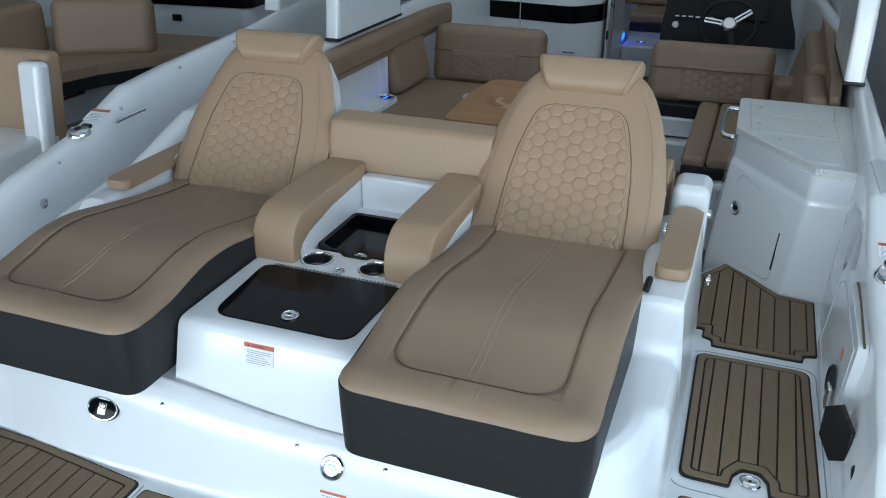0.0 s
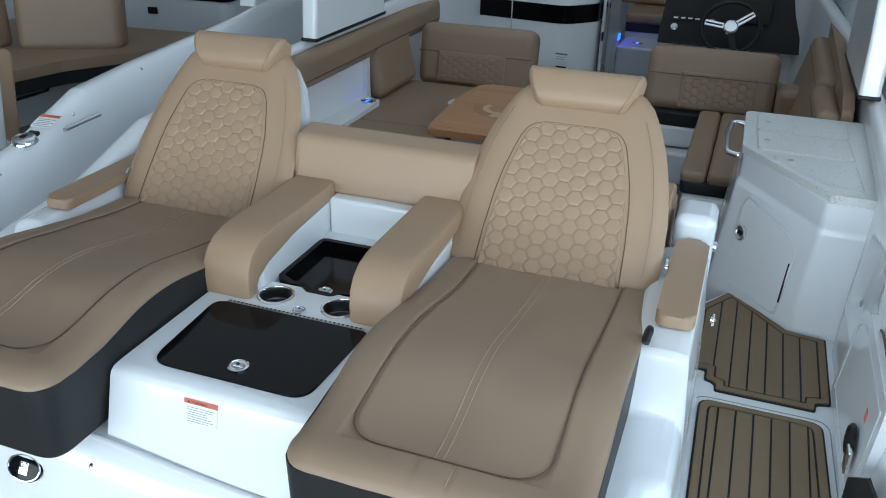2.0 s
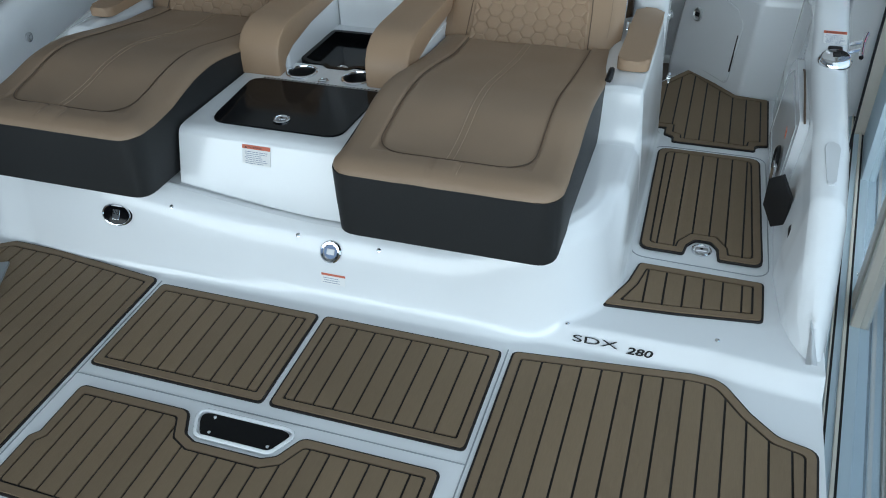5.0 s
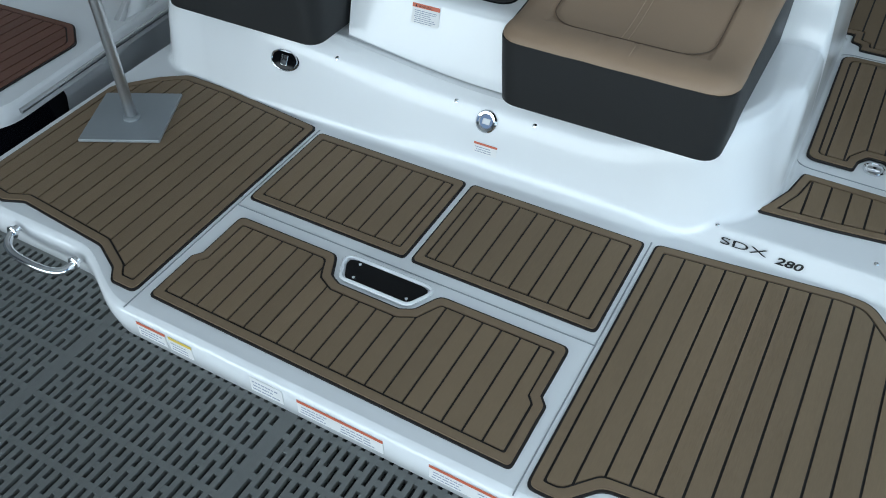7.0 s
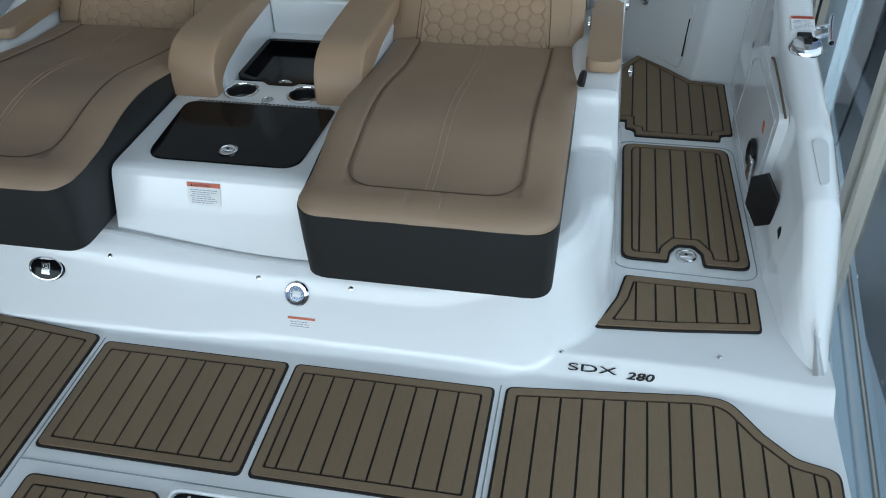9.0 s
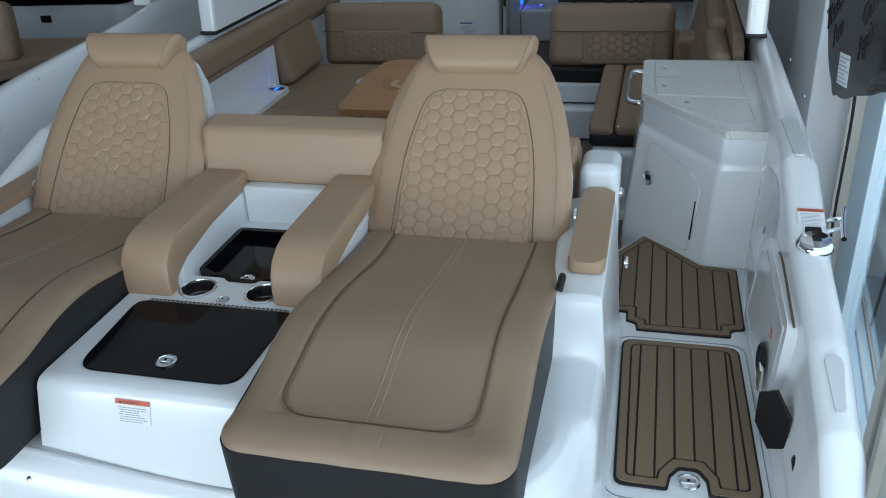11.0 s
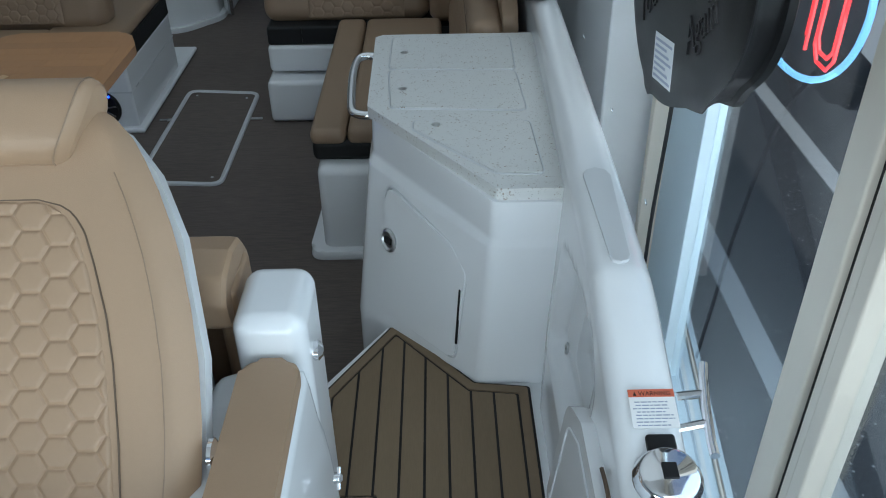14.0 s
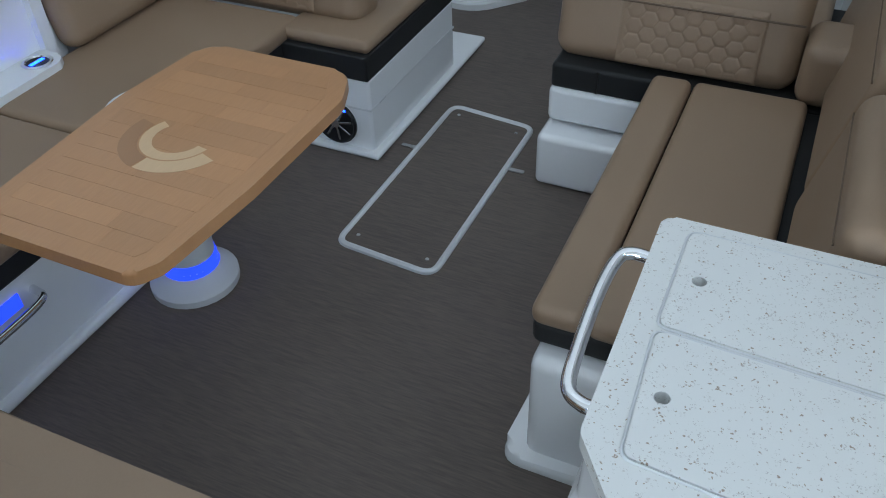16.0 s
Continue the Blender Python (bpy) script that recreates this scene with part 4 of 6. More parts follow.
    for a in np.concatenate([[-1.0, -0.995, -0.98, -0.96], np.linspace(-0.93, 0.93, 17), [0.96, 0.98, 0.995, 1.0]]):
        e = 1 - 0.42 * max(0, (abs(a) - 0.92) / 0.08) ** 2.2
        sec = []
        for k in range(22):
            t = 2 * math.pi * k / 22
            vv = 0.518 + 0.058 * math.copysign(abs(math.cos(t)) ** 0.8, math.cos(t)) * (0.62 + 0.38 * e)
            ww = 0.026 + 0.048 * math.copysign(abs(math.sin(t)) ** 0.85, math.sin(t)) * e
            sec.append(B @ Vector((a * head_half(vv), vv, ww)))
        hl.append(sec)
    hr = part("headrest", rings(hl), TAN, L)
    for sgn in (-1, 1):
        pts = []
        for k in range(12):
            t = math.pi * k / 11
            vv = 0.518 + 0.0583 * math.copysign(abs(math.cos(t)) ** 0.8, math.cos(t))
            ww = 0.026 + 0.0485 * abs(math.sin(t)) ** 0.85
            pts.append(B @ Vector((sgn * head_half(vv) * 0.92, vv, ww)))
        part("headrest_seam", tube(pts, 0.0012, 5), DIMTAN, hr)
    # stitched line round the back's edge
    for sgn in (-1, 1):
        pts = [B @ Vector((sgn * (w_ - 0.038), v_, 0.0335)) for v_, w_ in zip(np.linspace(0.03, 0.45, 16), np.interp(np.linspace(0.03, 0.45, 16), vs, wd))]
        part("edge_stitch", tube(pts, 0.0009, 5), DIMTAN, back)
    # recline lever
    part("recline_lever", tube(smoothline([(cx + hw + 0.004, 0.66, 0.42), (cx + hw + 0.010, 0.645, 0.455), (cx + hw + 0.012, 0.625, 0.462), (cx + hw + 0.008, 0.60, 0.445)], 4), 0.009, 8), BLACK, L, "black recline lever")
    return L


lounger(0.338)
lounger(2 * MID - 0.338)

# ---- centre console between the loungers ----
con = thing("lounger_console", "white moulded console with black lid and cup holders between the loungers", "console")
front = [(0.126, 0.14), (0.140, 0.20), (0.169, 0.30), (0.1815, 0.343), (0.187, 0.354), (0.198, 0.3615), (0.220, 0.364)]
prof = front + [(0.668, 0.364), (0.668, 0.10), (0.126, 0.10)]
CUPS = ((-0.300, 0.603), (-0.118, 0.603))
body = part("body", rings([[(MID + sx * 0.262, y_, z_) for y_, z_ in prof] for sx in (-1, 1)]), GEL, con)
carve(body, *[lathe([(0.043, 0.285), (0.043, 0.40)], 36, centre=(cx_, cy_, 0)) for cx_, cy_ in CUPS])
TRAY = roundpoly([(-0.353, 0.70), (-0.30, 0.672), (-0.27, 0.675), (-0.24, 0.65), (-0.17, 0.65), (-0.15, 0.675), (-0.12, 0.672), (-0.068, 0.70), (-0.068, 0.955), (-0.353, 0.955)], 0.02, 4)
part("well_floor", rbox(MID - 0.262, MID + 0.262, 0.668, 1.06, 0.10, 0.335, 0), GEL, con)
part("well_frame", rbox(MID - 0.262, MID + 0.262, 0.958, 1.06, 0.30, 0.366, 0), GEL, con)
for sx in (-1, 1):
    part("well_side", rbox(*sorted((MID + sx * 0.142, MID + sx * 0.262)), 0.625, 1.04, 0.30, 0.462, 0.012), GEL, con)
part("well_back", rbox(MID - 0.14, MID + 0.14, 1.0, 1.06, 0.30, 0.476, 0.01), GEL, con)
part("lid", prism(roundpoly([(-0.405, 0.235), (-0.015, 0.235), (-0.005, 0.525), (-0.425, 0.525)], [0.05, 0.05, 0.01, 0.03], 6), 0.363, 0.369, 0.002), BLACKGLOSS, con, "glossy black lid")
part("edge_strip", rbox(-0.40, -0.02, 0.531, 0.539, 0.363, 0.3672, 0.001), STEEL, con, "bright perforated strip")
bm = bmesh.new()
for k in range(32):
    rbox(-0.394 + 0.0117 * k, -0.388 + 0.0117 * k, 0.5325, 0.5375, 0.366, 0.3677, 0, bm=bm)
part("strip_holes", bm, BLACK, con, smooth=False)
tray = part("tray", prism(TRAY, 0.320, 0.3665, 0.002), BLACKGLOSS, con, "glossy black sunken tray")
carve(tray, prism(inset(TRAY, 0.016), 0.340, 0.40))
for cx_, cy_ in CUPS:
    cupm = pose(cx_, cy_, 0.3645)
    cup = part("cup_holder", moved(lathe_open([(0.049, 0), (0.049, 0.003), (0.046, 0.0055), (0.042, 0.005), (0.0408, 0.001), (0.0406, -0.002), (0.0415, -0.003)], 40), cupm), CHROME, con, "stainless cup holder")
    part("cup_wall", moved(rings([[(r_ * math.cos(a), r_ * math.sin(a), z_) for a in np.linspace(0, 2 * math.pi, 41)[:-1]] for r_, z_ in ((0.0425, -0.001), (0.0405, -0.001), (0.0395, -0.070), (0.036, -0.074), (0.001, -0.075))], True, False), cupm), DARKSTEEL, cup, "inner wall with its shade put into a darker steel")
    part("cup_groove", moved(tube([(0.0395 * math.cos(a), 0.0395 * math.sin(a), -0.03) for a in np.linspace(0, 2 * math.pi, 33)[:-1]], 0.0012, 5, closed=True), cupm), STEEL, cup)
    part("drain", moved(lathe([(0.008, -0.0745), (0.008, -0.0738), (0.001, -0.0738)], 14), cupm), BLACK, cup)
deck_latch(-0.208, 0.287, 0.3685, 0.024).name = "lid_latch"
deck_latch(-0.207, 0.557, 0.3645, 0.017).name = "console_button"
deck_latch(-0.215, 0.705, 0.3405, 0.021).name = "tray_latch"
lab = pose(-0.275, 0.1650, 0.290, 73.8, 0, 0)
label_sticker(lab, 0.084, 0.054, "white warning label with orange heading on the console front", word="WARNING", lines=7, head_mat=ORANGE)

for sx in (-1, 1):
    arm = thing("inner_armrest", "tan waterfall armrest pad over a white console side", "armrest", "console armrests")
    xa, xb = (-0.487, -0.347) if sx < 0 else (2 * MID + 0.347, 2 * MID + 0.487)
    outer = [(1.045, 0.512), (0.70, 0.512), (0.655, 0.509), (0.615, 0.499), (0.582, 0.478), (0.562, 0.447), (0.556, 0.41), (0.558, 0.362)]
    inner = [(0.605, 0.362), (0.603, 0.385), (0.612, 0.398), (0.66, 0.420), (0.80, 0.445), (1.045, 0.460)]
    prof = outer + inner
    n = len(prof)
    pr2 = [(a, b) for a, b in prof]
    loops = []
    ins = inset(pr2, 0.014)
    ins2 = inset(pr2, 0.004)
    for xx, pp in ((xa, ins), (xa + 0.004, ins2), (xa + 0.015, pr2), (xb - 0.015, pr2), (xb - 0.004, ins2), (xb, ins)):
        loops.append([(xx, a, b) for a, b in pp])
    part("pad", rings(loops), TAN, arm)
    part("core", rbox(xa + 0.012, xb - 0.012, 0.606, 1.04, 0.36, 0.43, 0.004), GEL, arm, "white moulded core")

# pale joint strip where the console meets the transom
strip_x = np.linspace(-0.545, 0.035, 24)
strip_y = np.array([0.121, 0.124, 0.133, 0.136])
SXX, SYY = np.meshgrid(strip_x, strip_y)
SZZ = deck_height(SXX, SYY) + np.array([-0.002, 0.004, 0.004, -0.002])[:, None]
tagged(sheet("console_joint_strip", SXX, SYY, SZZ, GELG), "pale grey joint strip at the foot of the console", "joint strip", kind="structure")

# bolster between the seat backs
bol = thing("centre_bolster", "tan vinyl bolster between the two lounger backs", "bolster")
loops = []
for xx, k in ((-0.49, 0.92), (-0.485, 0.98), (-0.47, 1), (0.05, 1), (0.065, 0.98), (0.07, 0.92)):
    P = roundpoly([(1.035, 0.474), (1.20, 0.47), (1.215, 0.625), (1.16, 0.645), (1.078, 0.630)], [0.015, 0.02, 0.03, 0.03, 0.03], 5)
    m_ = (sum(p[0] for p in P) / len(P), sum(p[1] for p in P) / len(P))
    loops.append([(xx, m_[0] + (a - m_[0]) * k, m_[1] + (b - m_[1]) * k) for a, b in P])
part("cushion", rings(loops), TAN, bol)
part("end_piping", tube([(-0.478, 1.04, 0.50), (-0.478, 1.082, 0.622)], 0.0015, 6), DIMTAN, bol)

# outboard armrests and their moulded towers
for sx in (-1, 1):
    def mx(x):
        return x if sx > 0 else 2 * MID - x
    oa = thing("outboard_armrest", "tan padded armrest on a white moulded side", "armrest", "outboard armrests")
    pts = roundpoly([(mx(0.632), 0.712), (mx(0.722), 0.712), (mx(0.722), 1.16), (mx(0.634), 1.16)], 0.028, 5)
    part("pad", prism(pts, 0.43, 0.460, 0.012, seg=3), TAN, oa)
    part("support_block", rbox(*sorted((mx(0.618), mx(0.730))), 1.17, 1.325, 0.0, 0.518, 0.030, 5), GEL, oa, "white support block")
    part("latch_knob", moved(lathe([(0.016, 0), (0.016, 0.008), (0.009, 0.014), (0.001, 0.015)], 16), pose(mx(0.730), 1.22, 0.42, 0, 90 * sx, 0)), CHROME, oa)
    hinge = part("hinge", moved(lathe([(0.009, 0), (0.009, 0.010), (0.004, 0.014)], 12), pose(mx(0.757), 1.11, 0.25, 0, 90 * sx, 0)), CHROME, oa)
    for k_ in (0, 90):
        part("hinge_arm", moved(rbox(-0.018, 0.018, -0.0035, 0.0035, 0.004, 0.011, 0.002), pose(mx(0.757), 1.11, 0.25, 0, 90 * sx, 0) @ pose(0, 0, 0, 0, 0, 45 + k_)), CHROME, hinge)
    part("hinge_disc", moved(lathe([(0.022, 0), (0.022, 0.006), (0.014, 0.01), (0.001, 0.01)], 18), pose(mx(0.624), 0.985, 0.45, 0, 90 * sx, 0)), CHROME, oa)

# forward-facing aft bench behind the loungers
ab = thing("aft_bench", "tan vinyl aft cockpit bench with padded back over a white base", "bench")
part("base", prism(roundpoly([(-0.95, 1.44), (0.47, 1.44), (0.27, 1.80), (-0.95, 1.80)], 0.02), SOLE, 0.05, 0.01), GEL, ab)
seat_plan = roundpoly([(-0.95, 1.48), (0.605, 1.48), (0.335, 1.885), (-0.95, 1.885)], [0.0, 0.05, 0.07, 0.0], 8)
part("seat", prism(seat_plan, 0.05, 0.148, 0.022, seg=4), DIMTAN, ab)
part("seat_piping", tube([(a, b, 0.126) for a, b in inset(seat_plan, -0.0005)], 0.0028, 6, closed=True), PIPE, ab, "dark edge piping")
part("seat_panel", prism(inset(roundpoly([(-0.9, 1.50), (0.36, 1.50), (0.245, 1.80), (-0.9, 1.80)], [0, 0.03, 0.04, 0], 6), 0.0), 0.14, 0.1535, 0.006), DIMTAN, ab, "raised inner seat panel")
for x0, x1 in ((-1.04, -0.46), (0.06, 0.600)):
    wrap = [(1.245, 0.44), (1.235, 0.50), (1.262, 0.535), (1.325, 0.545), (1.385, 0.53), (1.412, 0.49), (1.45, 0.13), (1.34, 0.13), (1.325, 0.44)]
    wrap = roundpoly(wrap, 0.02, 4)
    mid_ = (sum(p[0] for p in wrap) / len(wrap), sum(p[1] for p in wrap) / len(wrap))
    part("back_cushion", rings([[(xx, mid_[0] + (a - mid_[0]) * k_, mid_[1] + (b - mid_[1]) * k_) for a, b in wrap] for xx, k_ in ((x0, 0.93), (x0 + 0.006, 0.985), (x0 + 0.018, 1), (x1 - 0.018, 1), (x1 - 0.006, 0.985), (x1, 0.93))]), TAN, ab)
part("back_cushion", rbox(-0.46, 0.06, 1.24, 1.38, 0.14, 0.56, 0.04, 4), TAN, ab)
part("end_bolster", rbox(0.572, 0.607, 1.27, 1.40, -0.02, 0.50, 0.016, 4), TAN, ab)
part("back_wall", rbox(-1.1, 0.555, 1.06, 1.26, SOLE, 0.44, 0.02), GEL, ab)

# ---- starboard walkway fittings ----
gate = thing("transom_gate", "white boarding gate folded open against the bulwark", "gate")
gp = roundpoly([(0.69, 0.02), (1.26, 0.02), (1.22, 0.30), (1.12, 0.352), (0.69, 0.345)], [0.02, 0.03, 0.08, 0.03, 0.03], 5)
gm = Matrix(((0, 0, 1, 1.118), (1, 0, 0, 0), (0, 1, 0.0, 0), (0, 0, 0, 1)))
tiltg = Matrix.Translation((0, 0, 0)) @ Matrix(((1, 0, 0.06, 0), (0, 1, 0, 0), (0, 0, 1, 0), (0, 0, 0, 1)))
part("panel", moved(prism(gp, 0, 0.028, 0.008), tiltg @ gm), GEL, gate)
gl = part("latch_ring", moved(moved(lathe([(0.040, 0), (0.040, 0.006), (0.034, 0.010), (0.028, 0.004), (0.001, 0.004)], 26), Matrix.Diagonal((1, 1.15, 1, 1))), pose(1.120, 0.835, 0.15, 0, -86, 0)), BLACK, gate, "black oval latch")
part("latch_plate", rbox(1.105, 1.116, 0.76, 0.80, 0.10, 0.165, 0.004), CHROME, gate)
part("sticker", rbox(1.117, 1.1185, 0.75, 0.772, 0.26, 0.29, 0), ORANGE, gate, "small red label", smooth=False)
# dark tube draws the shaded gap between gate and bulwark
part("edge_gasket", tube(smoothline([(1.155, 1.03, 0.355), (1.153, 0.98, 0.368), (1.152, 0.85, 0.362), (1.150, 0.68, 0.348)], 5), 0.0035, 6), PIPE, gate, "dark line painted for the shaded gap beside the gate")
part("panel_line", tube([(1.1175 + 0.06 * b, a, b) for a, b in inset(gp, 0.035)], 0.002, 6, closed=True), GELG, gate)
hx = thing("hex_cover", "black faceted plastic cover on the bulwark side", "cover")
part("plate", moved(prism([(0.062 * math.cos(a), 0.085 * math.sin(a)) for a in np.linspace(0, 2 * math.pi, 7)[:-1] + math.pi / 6], 0, 0.008, 0.004), pose(1.122, 0.585, 0.155, 90, 0, -58)), BLACK, hx)
part("stem", tube([(1.124, 0.590, 0.155), (1.165, 0.615, 0.155)], 0.012, 10), BLACK, hx)
oc = thing("oval_socket", "small black oval socket cover on the bulwark side", "socket cover")
part("plate", moved(moved(lathe([(0.024, 0), (0.024, 0.006), (0.016, 0.012), (0.001, 0.012)], 20), Matrix.Diagonal((1, 1.5, 1, 1))), pose(1.160, 0.46, 0.13, 90, 0, -90)), BLACK, oc)


def filler_cap(m):
    ob = thing("fuel_filler_cap", "round chrome fuel filler cap on the white gunwale", "filler cap", "fuel caps")
    part("flange", moved(lathe([(0.046, 0), (0.046, 0.006), (0.042, 0.012), (0.040, 0.018), (0.034, 0.022), (0.001, 0.024)], 32), m), CHROME, ob)
    part("lid_mark", moved(rbox(-0.010, 0.010, -0.012, 0.012, 0.0235, 0.0255, 0.002), m), BLACK, ob, "dark printed mark")
    part("hinge", moved(rbox(-0.02, 0.02, 0.036, 0.062, 0.0, 0.018, 0.005), m), BLACK, ob)
    return ob


def cleat(m):
    ob = thing("mooring_cleat", "polished stainless mooring cleat on the gunwale edge", "cleat", "cleats")
    part("horn", moved(tube([(0.0, -0.10, 0.05), (0, -0.07, 0.047), (0, 0.0, 0.045), (0, 0.07, 0.047), (0, 0.10, 0.05)], 0.008, 10), m), CHROME, ob)
    for yy_ in (-0.032, 0.032):
        part("leg", moved(tube([(0, yy_, 0.045), (0, yy_ * 1.1, 0.0)], 0.0075, 8), m), CHROME, ob)
    return ob


def gun_top(y):
    return float(gun_section(y, 1)[0])


filler_cap(pose(1.222, 0.955, gun_top(0.955) - 0.001, 8, 0, 0))
cleat(pose(1.268, 1.08, gun_top(1.08) - 0.045, 10, 68, 0) @ Matrix.Scale(0.85, 4))
label_sticker(pose(1.188, 1.022, gun_top(1.022) + 0.004, 18.2, 0, 0), 0.064, 0.058, "white fuel warning label with orange heading on the gunwale", word="WARNING", lines=8, head_mat=ORANGE)
for y_ in (0.28, 1.5, 1.85, 2.25):
    screw((1.2965, y_, gun_top(y_) - 0.03), (1, 0, 0.3))

# ---- refreshment cabinet ----
cab = thing("wet_bar_cabinet", "white moulded cabinet with a speckled solid worktop and chrome latch", "cabinet")
foot = [(1.035, 1.60), (1.185, 1.60), (1.20, 2.43), (0.775, 2.43), (0.775, 1.985)]
bm = bmesh.new()
lo = [(1.005, 1.575), (1.17, 1.575), (1.19, 2.43), (0.725, 2.43), (0.725, 1.84)]
loops = []
for zz_, k in ((SOLE, 0.0), (0.0, 0.02), (0.345, 0.78), (0.352, 0.80), (0.362, 0.93), (0.372, 0.965), (0.452, 1.0)):
    loops.append([(a[0] + (b[0] - a[0]) * k, a[1] + (b[1] - a[1]) * k, zz_) for a, b in zip(roundpoly(lo, [0.03, 0.01, 0.01, 0.02, 0.05], 4), roundpoly(foot, [0.03, 0.01, 0.01, 0.02, 0.05], 4))])
part("body", rings(loops), GEL, cab)
top = roundpoly([(1.042, 1.608), (1.178, 1.608), (1.205, 2.445), (0.762, 2.445), (0.767, 1.99)], [0.02, 0.01, 0.01, 0.02, 0.03], 4)
worktop = part("worktop", prism(top, 0.452, 0.478, 0.006), COUNTER, cab, "pale speckled worktop")
for poly_, hole in (([(0.808, 2.198), (1.122, 2.184), (1.126, 2.414), (0.808, 2.418)], (0.845, 2.306)), ([(0.82, 1.972), (1.13, 1.95), (1.122, 2.178), (0.808, 2.192)], (0.846, 2.076)), ([(0.872, 1.908), (1.131, 1.898), (1.138, 1.660), (1.042, 1.666), (0.875, 1.86)], (0.924, 1.882))):
    pp = roundpoly(poly_, 0.018, 4)
    ld = part("worktop_lid", prism(inset(pp, 0.003), 0.4765, 0.4815, 0.002), COUNTER, cab, "speckled lift-out lid")
    part("lid_joint", tube([(a, b, 0.4785) for a, b in pp], 0.0022, 5, closed=True), GELG, ld)
    for ob_ in (ld, worktop):
        carve(ob_, lathe([(0.0105, 0.459), (0.0105, 0.50)], 20, centre=(*hole, 0)))
# door on the diagonal face
def on_face(bm):
    """Lay a flat piece (metres along, height, proud) on the cabinet's twisted diagonal face."""
    for v in bm.verts:
        s_, h_, w_ = v.co.x / 0.385, v.co.y, v.co.z
        k_ = 0.02 + 0.76 * h_ / 0.345
        a_ = Vector((0.740, 1.825, 0)).lerp(Vector((0.787, 1.967, 0)), k_)
        b_ = Vector((0.990, 1.590, 0)).lerp(Vector((1.020, 1.618, 0)), k_)
        q_ = a_.lerp(b_, s_)
        v.co = Vector((q_.x, q_.y, h_)) + Vector((-0.69, -0.69, 0.22)) * w_
    return bm


dpoly = roundpoly([(0.060, 0.045), (0.330, 0.030), (0.350, 0.26), (0.300, 0.30), (0.060, 0.335)], [0.02, 0.02, 0.03, 0.05, 0.03], 5)
door = part("door", on_face(prism(dpoly, -0.01, 0.008, 0.004)), GEL, cab, "white rounded door")
part("door_joint", on_face(tube([(a, b, 0.002) for a, b in inset(dpoly, -0.004)], 0.0022, 6, closed=True)), GELG, door)
lt = part("latch", on_face(moved(lathe([(0.026, 0), (0.026, 0.005), (0.021, 0.009), (0.016, 0.004), (0.001, 0.004)], 26), pose(0.085, 0.215, 0.006))), STEEL, door, "round chrome latch")
part("latch_tab", on_face(moved(rbox(-0.012, 0.012, -0.007, 0.009, 0, 0.008, 0.003), pose(0.085, 0.215, 0.008))), BLACK, lt)
part("hinge_slot", on_face(rbox(0.334, 0.340, 0.075, 0.215, 0.005, 0.0105, 0.002)), BLACK, door)
rail = part("grab_rail", tube(smoothline([(0.772, 2.37, 0.445), (0.735, 2.37, 0.447), (0.716, 2.352, 0.442), (0.709, 2.28, 0.434), (0.712, 2.17, 0.420), (0.720, 2.105, 0.412), (0.745, 2.085, 0.410), (0.772, 2.085, 0.410)], 6), 0.011, 10), CHROME, cab, "chrome grab rail")

# ---- cockpit seating ----
ss_ = thing("starboard_bench", "brown vinyl side bench on a white base beside the cabinet", "bench")
part("base", rbox(0.560, 1.15, 2.41, 3.44, SOLE, 0.085, 0.03), GEL, ss_)
part("plinth", prism(roundpoly([(0.515, 2.38), (1.15, 2.38), (1.15, 3.44), (0.55, 3.44)], [0.05, 0, 0, 0]), SOLE, SOLE + 0.03, 0.02), GEL, ss_)
part("dark_band", rbox(0.548, 1.15, 2.455, 3.44, 0.083, 0.150, 0.02), DARK, ss_, "charcoal seat edge")
for x0, x1 in ((0.545, 0.652), (0.656, 0.945)):
    part("seat_cushion", rbox(x0, x1, 2.452, 3.43, 0.135, 0.188, 0.022, 4), DIMTAN, ss_)
for y0, y1, x_, top_ in ((2.48, 2.96, 1.01, 0.30), (2.965, 3.9, 1.02, 0.335)):
    side_c = part("side_cushion", moved(rbox(-0.05, 0.05, y0, y1, -0.03, top_, 0.042, 5), pose(x_, 0, 0.20, 0, 13, 0)), DIMTAN, ss_)
    part("cushion_seam", moved(tube([(-0.0505, y0 + 0.03, top_ - 0.06), (-0.0505, y1 - 0.03, top_ - 0.06)], 0.002, 6), pose(x_, 0, 0.20, 0, 13, 0)), PIPE, side_c)
pad_ = [(2.50, 0.36), (4.0, 0.42), (4.0, 0.60), (3.4, 0.585), (2.9, 0.565), (2.62, 0.55), (2.50, 0.50)]
part("coaming_pad", moved(prism(roundpoly(pad_, 0.03, 4), -0.022, 0.022, 0.014, seg=3), Matrix(((0, 0, 1, 1.135), (1, 0, 0, 0), (0, 1, 0, 0), (0, 0, 0, 1)))), DIMTAN, ss_)
part("side_light", rbox(0.540, 0.546, 2.62, 2.80, 0.05, 0.085, 0.002), LEDDIM, ss_, "blue glowing step light")


def quilted(parent, m, w, h, pitch, material=TAN, name="quilted_panel"):
    n1, n2 = int(w / 0.0025), int(h / 0.0025)
    U, V = np.meshgrid(np.linspace(0, w, n1), np.linspace(0, h, n2))
    e = np.minimum(np.minimum(U, w - U), np.minimum(V, h - V))
    W = hexheight(V, U / 1.06, pitch * 0.85, 0.0036) * ss(0, 0.03, e) - 0.004 * (1 - ss(0, 0.006, e))
    P = np.stack([U, V, W], -1) @ np.array(m.to_3x3()).T + np.array(m.translation)
    return sheet(name, P[..., 0], P[..., 1], P[..., 2], material, parent, "honeycomb quilted panel")


